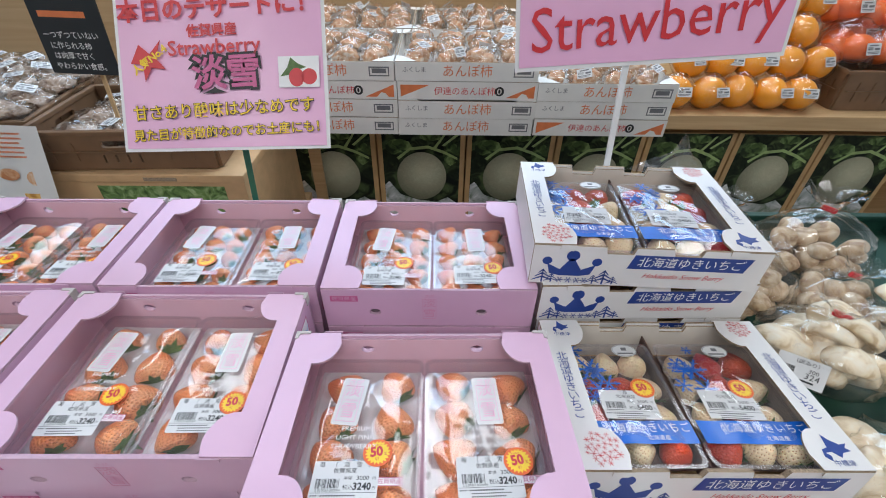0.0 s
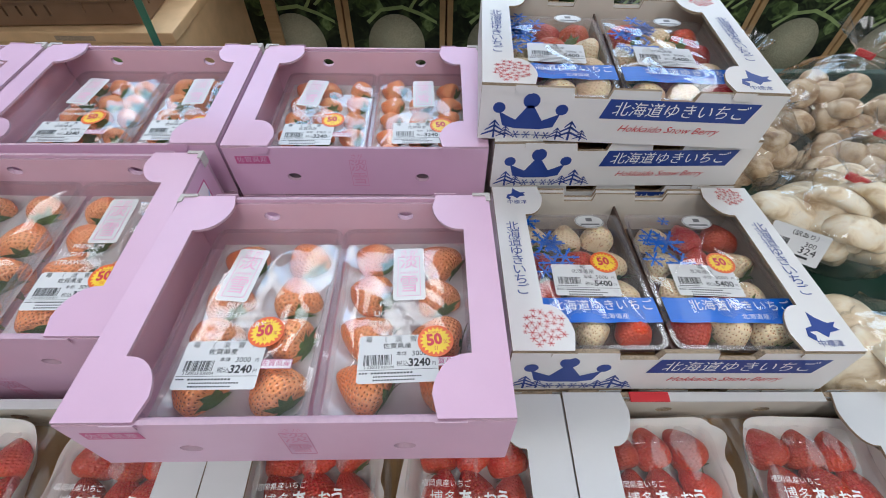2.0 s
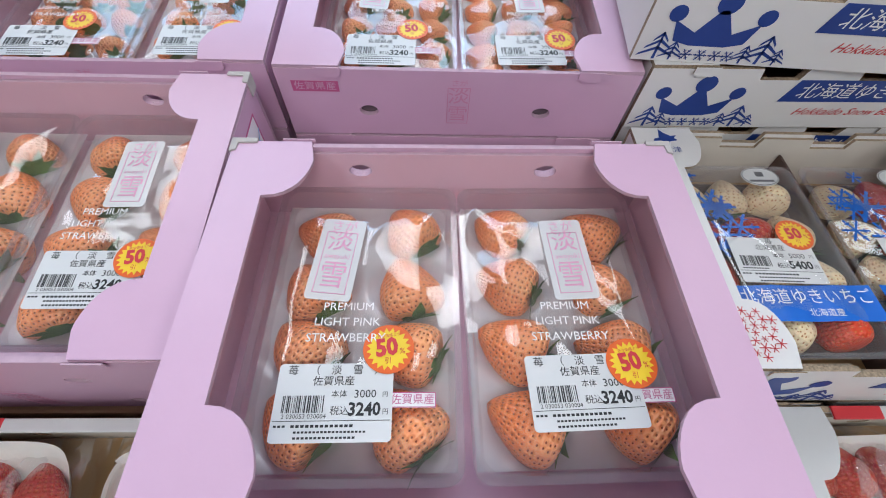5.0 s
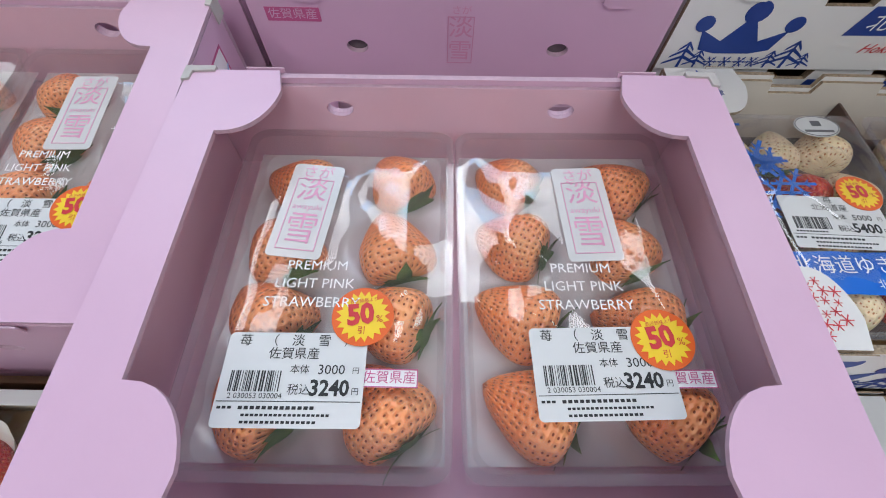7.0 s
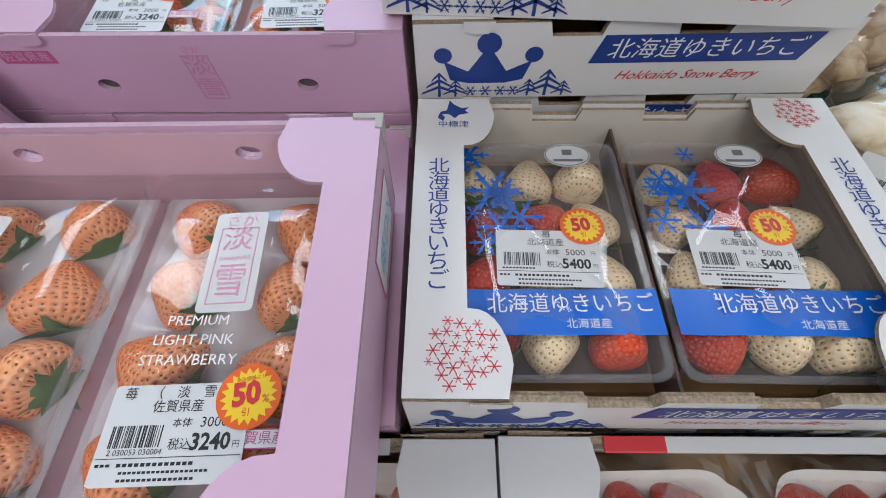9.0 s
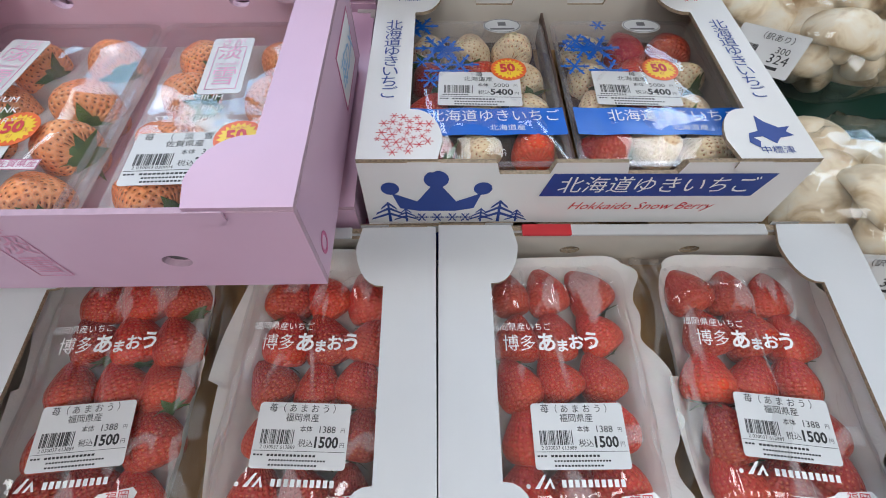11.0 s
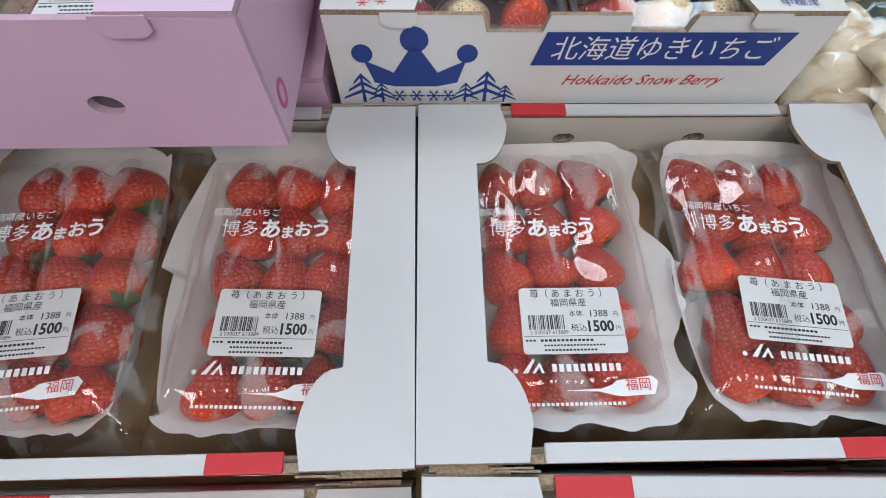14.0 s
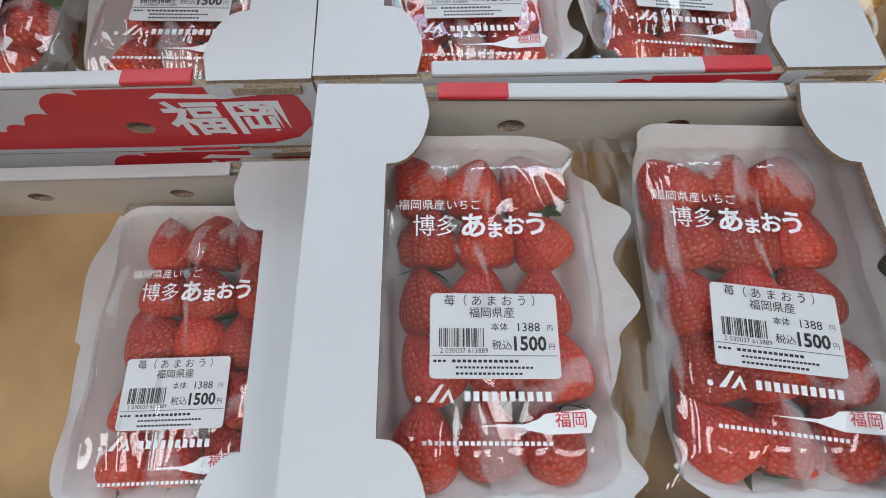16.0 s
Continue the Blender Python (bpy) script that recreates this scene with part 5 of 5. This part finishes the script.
def orange_bag(x, y, z, n=1, s=1.0):
    g = thing("orange_bag", pose(x, y, z), "clear bag with a large bright orange", "bagged orange", "bagged oranges")
    part("orange", rng.choice(ORANGES), None, g, pose(0, 0, 0.061 * s, rng.uniform(-30, 30), rng.uniform(-30, 30), rng.uniform(0, 360)) @ Matrix.Scale(s, 4))
    part("bag", rng.choice(OBAG), None, g, pose(0, 0, 0.064 * s, 0, 0, rng.uniform(0, 360)) @ Matrix.Scale(s, 4))
    if rng.random() < 0.75:
        small_label(g, pose(rng.uniform(0.0, 0.04), -0.062 * s, 0.082, 60, 0, rng.uniform(-15, 25)) @ Matrix.Scale(0.85, 4))
    return g


for row in range(5):
    for i in range(5):
        orange_bag(0.96 + 0.128 * i + 0.06 * (row % 2) + rng.uniform(-0.012, 0.012), 1.82 + 0.075 * row + rng.uniform(-0.012, 0.012), 0.784 + 0.098 * row)


def plastic_crate(m, label, w=0.55, d=0.38, h=0.13, mat=CRATE):
    """A folding produce crate with ribs, hand holes and slots."""
    c = thing("produce_crate", m, label, "crate")
    part("crate_base", box_bm(w - 0.02, d - 0.02, 0.006), mat, c)
    for sx, rz, ln in ((0, 0, w), (0, 180, w), (1, 90, d), (-1, -90, d)):
        off = d / 2 if sx == 0 else w / 2
        holes = [rect(-0.05, h * 0.62, 0.05, h * 0.80, 0.008)[::-1]] + [rect(x - 0.003, h * 0.2, x + 0.003, h * 0.42)[::-1] for x in (-0.055, -0.02, 0.015, 0.05)]
        a = radians(rz)
        m2 = pose((off - 0.012) * math.sin(a), -(off - 0.012) * math.cos(a), 0, 90, 0, rz)
        wall = part("crate_wall", plate(rect(-ln / 2 + 0.012, 0, ln / 2 - 0.012, h), holes, 0.01), [mat, mat], c, m2)
        part("top_rail", box_bm(ln, 0.018, 0.014, 0.003), mat, wall, pose(0, h, 0.004, 90, 0, 0) @ pose(0, 0, -0.007))
        for k in (-0.36, -0.24, 0.24, 0.36):
            part("rib", box_bm(0.012, 0.006, h * 0.5, 0.001), mat, wall, pose(k * ln, h * 0.25, 0.010, 0, 0, 0) @ pose(0, 0, 0, -90, 0, 0))
        part("ridge", box_bm(ln - 0.05, 0.004, 0.008), mat, wall, pose(0, h * 0.52, 0.0105))
    return c


plastic_crate(pose(1.87, 1.99, 0.784), "brown plastic produce crate on the timber shelf", 0.52, 0.40, 0.15)
FRUIT = [lump_mesh("fruit", 0.06, 50 + i, PERSIMMON, (1, 1, 0.85), 0.08, 1.5) for i in range(3)]
for x, y, z in ((1.66, 1.93, 0.935), (1.82, 1.9, 0.94), (1.98, 1.92, 0.94), (1.74, 2.06, 0.96), (1.9, 2.08, 0.97), (1.80, 2.0, 1.05), (1.66, 2.06, 1.06)):
    g = thing("fruit_bag", pose(x, y, z), "clear bag of red-orange fruit in a brown crate", "bagged fruit", "bags of red fruit")
    for k in range(4):
        part("fruit", rng.choice(FRUIT), None, g, pose(0.05 * math.cos(k * 1.6), 0.05 * math.sin(k * 1.6), 0.05 + 0.02 * (k % 2)))
    part("bag", rng.choice(OBAG), None, g, pose(0, 0, 0.06) @ Matrix.Scale(1.5, 4))
    small_label(g, pose(0.02, -0.108, 0.08, 65, 0, 10))

# ---- left: kraft carton, crates of packed goods, flyer ----
kb = thing("kraft_carton", pose(-0.905, 1.46, 0.36), "large kraft carton with a green plant picture", "carton")
part("body", box_bm(0.60, 0.52, 0.40, 0.004), BOARD, kb)
lid = part("lid", box_bm(0.61, 0.53, 0.028, 0.004), BOARD, kb, pose(0, 0, 0.398))
part("picture", print_bm((), [rect(-0.155, 0.10, 0.235, 0.385)]), GREENPHOTO, kb, pose(0, -0.2608, 0, 90, 0, 0), "green plant picture")
part("lid_seam", box_bm(0.10, 0.002, 0.012), KRAFT_CUT, kb, pose(0.05, -0.2655, 0.405))
slab("side_stand", -2.2, -0.60, 1.16, 2.5, 0.30, 0.36, TIMBER, "light timber low stand under kraft carton", "stand", 0.003, "")
plastic_crate(pose(-0.965, 1.43, 0.79, 0, 0, 3), "brown plastic produce crate on a kraft carton", 0.56, 0.42, 0.115)
plastic_crate(pose(-1.50, 1.55, 0.79, 0, 0, 6), "brown plastic crate of packed dried food", 0.46, 0.60, 0.12)
kb2 = thing("kraft_carton", pose(-1.52, 1.50, 0.36), "large kraft carton beside another under crates", "carton")
part("body", box_bm(0.58, 0.60, 0.428, 0.004), BOARD, kb2)
GOODS = [lump_mesh("contents", 0.055, 70 + i, PACKED, (1.1, 0.8, 0.5), 0.5, 3.5) for i in range(4)]
GBAG = [lump_mesh("bag", 0.066, 80 + i, POUCH, (1.15, 0.9, 0.6), 0.5, 4.0, 26, 16) for i in range(3)]
for cx, cy, nx, ny in ((-0.965, 1.44, 4, 3), (-1.50, 1.55, 4, 5)):
    for i in range(nx):
        for j in range(ny):
            for lay in range(2 if cx < -1.2 else 1):
                g = thing("food_pack", pose(cx + (i - (nx - 1) / 2) * 0.115, cy + (j - (ny - 1) / 2) * 0.115, 0.855 + 0.07 * lay, rng.uniform(-15, 15), rng.uniform(-15, 15), rng.uniform(0, 90)), "clear pack of brown dried food", "food pack", "packs of dried food")
                part("contents", rng.choice(GOODS), None, g)
                part("bag", rng.choice(GBAG), None, g)
                if rng.random() < 0.4:
                    small_label(g, pose(0, -0.01, 0.043, 12, 0, 0) @ Matrix.Scale(0.85, 4))
fly = thing("flyer", Matrix(((0.993, 0.117, 0.0, -1.335), (-0.11, 0.95, 0.28, 1.125), (0.03, -0.28, 0.96, 0.68), (0, 0, 0, 1))), "white printed flyer hung on a kraft carton", "flyer")
part("sheet", grid_mesh(12, 16, lambda u, v: (u * 0.22, 0.004 * math.sin(u * 5), v * 0.27), "sheet", PAPER), None, fly)
part("print", print_bm((), [rect(0.02 + 0.008 * j, 0.245 - 0.013 * i, 0.026 + 0.008 * j, 0.250 - 0.013 * i) for i in range(6) for j in range(20 - (i * 7) % 5)]), ORANGE_INK, fly, pose(0, -0.0015, 0, 90, 0, 0))
part("food_picture", print_bm((), [ring(0.08, 0.13, 0.035, 0.018, 14)]), DRIED, fly, pose(0, -0.0016, 0, 90, 0, 0))
part("food_picture", print_bm((), [ring(0.16, 0.12, 0.025, 0.022, 12)]), DRIED, fly, pose(0, -0.0016, 0, 90, 0, 0))
part("food_picture", print_bm((), [rect(0.11, 0.04, 0.19, 0.075)]), GOLD_MUSHROOM, fly, pose(0, -0.0016, 0, 90, 0, 0))
bs = thing("blackboard_sign", pose(-1.05, 1.36, 1.03, -6, 0, -6), "black sign with white handwriting on a stake", "sign")
part("board", box_bm(0.21, 0.004, 0.24, 0.001), SLATE, bs)
part("handwriting", print_bm([("一つずつていねい", -0.005, 0.104, 0.021), ("に作られる柿", -0.015, 0.076, 0.021), ("は肉厚で甘く", -0.015, 0.049, 0.021), ("やわらかい食感。", 0.0, 0.021, 0.021)]), WHITE_INK, bs, pose(0, -0.0025, 0, 90, 0, 0))
part("red_handwriting", print_bm((), [rect(-0.07, 0.195, 0.06, 0.215), rect(-0.08, 0.15, 0.06, 0.166)]), ORANGE_INK, bs, pose(0, -0.0026, 0, 90, 0, 0))
part("stake", box_bm(0.012, 0.006, 0.26), TIMBER, bs, pose(0.02, 0.03, -0.22))

# ---- the two pink signs ----


def sheet_matrix(bl, br, tl):
    """A frame whose x runs along the bottom edge and z up the sheet."""
    o, x, z = Vector(bl), Vector(br) - Vector(bl), Vector(tl) - Vector(bl)
    w, h = x.length, z.length
    x.normalize()
    y = z.cross(x).normalized()
    z = x.cross(y)
    return Matrix(((x.x, y.x, z.x, o.x), (x.y, y.y, z.y, o.y), (x.z, y.z, z.z, o.z), (0, 0, 0, 1))), w, h


m, w, h = sheet_matrix((-0.540, 0.70, 1.109), (-0.191, 0.70, 1.121), (-0.572, 0.84, 1.330))
s1 = thing("pink_sign", m, "laminated pink sign with hand lettering on a stake", "sign", "pink signs")
part("sheet", grid_mesh(20, 14, lambda u, v: (u * w, 0.0012 * math.sin(u * 7) - 0.003 * (1 - v) * (1 - u) ** 4, v * h), "sheet", WHITE_PLASTIC), None, s1)
part("panel", grid_mesh(20, 14, lambda u, v: (0.006 + u * (w - 0.012), -0.0015 + 0.0012 * math.sin((0.006 + u * (w - 0.012)) / w * 7) - 0.003 * (1 - v) * (1 - u) ** 4, 0.005 + v * (h - 0.010)), "panel", PINK_PAPER), None, s1)
ink = pose(w / 2, -0.0055, 0, 90, 0, 0)
part("red_lettering", print_bm([("本日のデザートに！", 0.0, h - 0.035, 0.037, 0, "CENTER", 2, 1.0, 0.0012), ("佐賀県産", -0.012, h - 0.070, 0.021, 0, "CENTER", 2, 1, 0.0006)]), RED, s1, ink)
part("script_lettering", print_bm([("Strawberry", -0.010, h - 0.096, 0.034, 0, "CENTER", 2, 1.0, 0.0004)], [[(-0.135, h - 0.09), (-0.118, h - 0.105), (-0.098, h - 0.083), (-0.108, h - 0.112), (-0.092, h - 0.13), (-0.116, h - 0.127), (-0.128, h - 0.15), (-0.130, h - 0.122), (-0.15, h - 0.12)]]), RED, s1, ink)
part("outline_lettering", print_bm([("淡雪", 0.008, h - 0.140, 0.058, 0, "CENTER", 2, 1, 0.0055)]), BLACK, s1, ink)
part("variety_lettering", print_bm([("淡雪", 0.008, h - 0.140, 0.058, 0, "CENTER", 2, 1, 0.0012)]), MAGENTA, s1, ink @ pose(0, 0, 0.0005))
part("yellow_shadow", print_bm([("甘さあり酸味は少なめです", 0.0, 0.066, 0.0255, 0, "CENTER", 2, 1, 0.0011), ("見た目が特徴的なのでお土産にも！", 0.008, 0.030, 0.0205, 0, "CENTER", 2, 1, 0.0010)]), BLACK, s1, ink)
part("yellow_lettering", print_bm([("甘さあり酸味は少なめです", 0.0, 0.066, 0.0255, 0, "CENTER", 2, 1, 0.0002), ("見た目が特徴的なのでお土産にも！", 0.008, 0.030, 0.0205, 0, "CENTER", 2, 1, 0.0002)]), YELLOW, s1, ink @ pose(0, 0, 0.0005))
part("rank_lettering", print_bm([("人気No.4", -0.118, h - 0.115, 0.017, 0, "CENTER", 35, 1, 0.0006)]), YELLOW, s1, ink @ pose(0, 0, 0.0006))
part("picture_card", print_bm((), [rect(0.095, 0.100, 0.163, 0.150)]), WHITE_INK, s1, ink)
part("strawberry_picture", print_bm((), [ring(0.125, 0.116, 0.013, 0.015, 16), ring(0.146, 0.117, 0.013, 0.013, 16)]), RED, s1, ink @ pose(0, 0, 0.0005))
part("leaf_picture", print_bm((), [[(0.098, 0.118), (0.11, 0.132), (0.116, 0.148), (0.128, 0.138), (0.142, 0.132), (0.128, 0.128), (0.112, 0.12)]]), LEAF, s1, ink @ pose(0, 0, 0.0004))
part("clip", box_bm(0.018, 0.012, 0.03, 0.003), WHITE_PLASTIC, s1, pose(w * 0.71, 0.0, h - 0.012))
foot, head = m.inverted() @ Vector((-0.395, 0.785, 0.83)), m.inverted() @ Vector((-0.352, 0.745, 1.17))
part("stake", box_bm(0.011, 0.004, (head - foot).length, 0.001), GREEN_PLASTIC, s1, Matrix.Translation(foot) @ (head - foot).to_track_quat("Z", "Y").to_matrix().to_4x4())

m, w2, h2 = sheet_matrix((0.125, 0.80, 1.219), (0.583, 0.80, 1.253), (0.112, 0.84, 1.53))
s2 = thing("pink_sign", m, "laminated pink sign with red hand lettering on a pole", "sign", "pink signs")
part("sheet", grid_mesh(16, 8, lambda u, v: (u * w2, 0.001 * math.sin(u * 6), v * h2), "sheet", WHITE_PLASTIC), None, s2)
part("panel", grid_mesh(16, 8, lambda u, v: (0.007 + u * (w2 - 0.014), -0.0015 + 0.001 * math.sin((0.007 + u * (w2 - 0.014)) / w2 * 6), 0.007 + v * (h2 - 0.014)), "panel", PINK_PAPER), None, s2)
part("red_lettering", print_bm([("Strawberry", w2 / 2, 0.068, 0.098, 0.0, "CENTER", 2.5, 0.93, 0.0)]), RED, s2, pose(0, -0.0040, 0, 90, 0, 0))
part("dark_lettering", print_bm((), [ring(w2 * 0.56, 0.135, 0.012, 0.008, 12)]), BLACK, s2, pose(0, -0.0040, 0, 90, 0, 0))
part("pole", box_bm(0.011, 0.006, 0.62, 0.001), WHITE_PLASTIC, s2, pose(w2 * 0.372, 0.008, -0.46, 0, 3, 0))

# ---- bagged mushrooms beside the cartons ----


def cap_mesh(seed, r):
    """A fat white mushroom: a domed cap rolled in at its edge over a short stem."""
    rng = random.Random(seed)
    prof = [(0.0, 0.62), (0.35, 0.58), (0.68, 0.42), (0.92, 0.15), (1.0, -0.10), (0.93, -0.27), (0.74, -0.30), (0.50, -0.20), (0.44, -0.32), (0.42, -0.46), (0.32, -0.54), (0.0, -0.55)]
    n = 22

    def fn(u, v):
        a = 2 * math.pi * u
        s = v * (len(prof) - 1)
        i = min(int(s), len(prof) - 2)
        w = s - i
        q, z = prof[i][0] * (1 - w) + prof[i + 1][0] * w, prof[i][1] * (1 - w) + prof[i + 1][1] * w
        k = 1 + 0.10 * math.cos(2 * a + seed) + 0.14 * noise.noise(Vector((math.cos(a), math.sin(a), z + seed * 1.3)))
        return (r * q * k * math.cos(a), r * q * k * math.sin(a), r * (z + 0.10 * noise.noise(Vector((math.cos(a) * q, math.sin(a) * q, seed * 0.7)))))
    return grid_mesh(n + 1, 28, fn, "mushroom", MUSHROOM)


CAPS = {
    "pale": [cap_mesh(90 + i, 0.039) for i in range(4)],
    "brown": [lump_mesh("mushroom", 0.026, 95 + i, BROWN_MUSHROOM, (1, 1, 0.72), 0.12, 1.6, 20, 12) for i in range(4)],
    "gold": [lump_mesh("mushroom", 0.012, 99 + i, GOLD_MUSHROOM, (1, 1, 0.75), 0.2, 1.6, 14, 9) for i in range(3)],
}
TIE = mesh_of(box_bm(0.026, 0.006, 0.010, 0.002), "tie", RED)


def bag_mesh(seed, rx, ry, rz):
    """A full bag gathered at its neck, with a flared top above the tie."""
    def fn(u, v):
        a = 2 * math.pi * u
        if v < 0.72:
            b = math.pi * (v / 0.72 * 0.96 - 0.5)
            r, z = math.cos(b), math.sin(b)
        else:
            s = (v - 0.72) / 0.28
            r, z = 0.06 + 0.42 * s ** 1.4, 1.0 + 0.55 * s
        n = Vector((math.cos(a), math.sin(a), v * 3))
        k = 1 + 0.22 * noise.noise(n * 2.2 + Vector((seed, seed, 0))) + 0.10 * noise.noise(n * 6 + Vector((seed, 0, 0)))
        return (rx * r * k * math.cos(a), ry * r * k * math.sin(a), rz * (z + 1) * (1 + 0.06 * noise.noise(n * 3)))
    return grid_mesh(40, 34, fn, "bag", POUCH)


def mushroom_bag(kind, m, seed, n, rx, ry, rz, label, priced=False):
    r = random.Random(seed)
    g = thing("mushroom_bag", m, label, "bagged mushrooms", "bags of mushrooms")
    for i in range(n):
        a, q = i * 2.399963, math.sqrt((i % 7 + 0.4) / 7) * 0.78
        z = rz * (0.55 + 0.25 * (i % 3) + 0.55 * (i // 7)) + r.uniform(-0.005, 0.005) if kind == "pale" else rz * (0.5 + 0.95 * (i // 7) * 7 / max(7, n)) + r.uniform(-0.005, 0.01)
        part("mushroom", r.choice(CAPS[kind]), None, g, pose(rx * q * math.cos(a), ry * q * math.sin(a), z, r.uniform(-50, 50), r.uniform(-50, 50), r.uniform(0, 360)) @ Matrix.Scale(r.uniform(0.85, 1.15), 4))
    part("bag", bag_mesh(seed, rx, ry, rz), None, g)
    part("tie", TIE, None, g, pose(0, 0, rz * 2.02, 0, r.uniform(-20, 20), r.uniform(0, 180)), "red tape tie")
    if priced:
        lab = part("price_label", SMALL_LABEL, None, g, pose(-rx * 0.42, -ry * 0.98, rz * 1.05, 50, -10, -18) @ Matrix.Scale(0.95, 4), "white printed price label")
        part("lettering", print_bm([("324", 0.016, -0.006, 0.013), ("300", 0.016, 0.003, 0.009), ("（訳あり）", 0.006, 0.014, 0.008)], barcode(-0.028, -0.008, -0.008, 0.004, 3) + [rect(-0.028, -0.016, 0.02, -0.013)]), BLACK, lab, pose(0, 0, 0.0006))
    return g


riser4 = new("display_riser", mesh_of(box_bm(0.56, 0.66, 0.08, 0.003), "display_riser", TIMBER))
riser4.location = (0.825, 0.56, TABLE)
tagged(riser4, "low light timber riser under bags of mushrooms", "riser")
plastic_crate(pose(0.82, 0.605, TABLE + 0.08, 0, 0, 0), "dark green mesh crate under bags of mushrooms", 0.54, 0.56, 0.045, DARK_GREEN)
BAGS = [
    ("pale", 0.608, 0.450, 0.832, -10, 13, 0.092, 0.090, 0.062, True),
    ("pale", 0.606, 0.270, 0.825, 10, 9, 0.072, 0.076, 0.046, True),
    ("brown", 0.580, 0.610, 0.833, -5, 16, 0.078, 0.078, 0.062, False),
    ("brown", 0.745, 0.690, 0.833, -8, 20, 0.110, 0.090, 0.080, False),
    ("pale", 0.800, 0.480, 0.833, 0, 12, 0.092, 0.090, 0.066, False),
    ("pale", 0.765, 0.300, 0.826, 3, 11, 0.085, 0.080, 0.054, True),
    ("brown", 0.705, 0.575, 0.833, 5, 14, 0.070, 0.060, 0.060, False),
    ("brown", 0.585, 0.770, 0.833, 5, 14, 0.080, 0.070, 0.066, False),
    ("gold", 0.640, 0.140, TABLE, 0, 34, 0.070, 0.080, 0.052, False),
    ("gold", 0.640, -0.02, TABLE, 6, 34, 0.070, 0.080, 0.050, False),
    ("gold", 0.775, 0.06, TABLE, 6, 34, 0.070, 0.080, 0.050, False),
]
for k, (kind, x, y, z, tilt, n, rx, ry, rz, priced) in enumerate(BAGS):
    mushroom_bag(kind, pose(x, y, z, tilt, 0, 40 * k % 90 - 30), 400 + k, n, rx, ry, rz, "clear bag of %s mushrooms with a red tie" % {"pale": "large white", "brown": "brown", "gold": "small golden"}[kind], priced)

fin = thing("loose_wrap", pose(0.445, 0.758, 1.04, 0, 0, -20), "crumpled corner of clear wrap behind a white carton", "plastic wrap")
part("wrap", grid_mesh(14, 12, lambda u, v: ((u - 0.5) * 0.15 * (1.15 - v), 0.012 * math.sin(u * 9 + v * 4) * v + 0.006 * noise.noise(Vector((u * 5, v * 5, 2))), v * 0.085 * (0.6 + 0.4 * math.sin(u * 3.1))), "wrap", BAGFILM), None, fin)
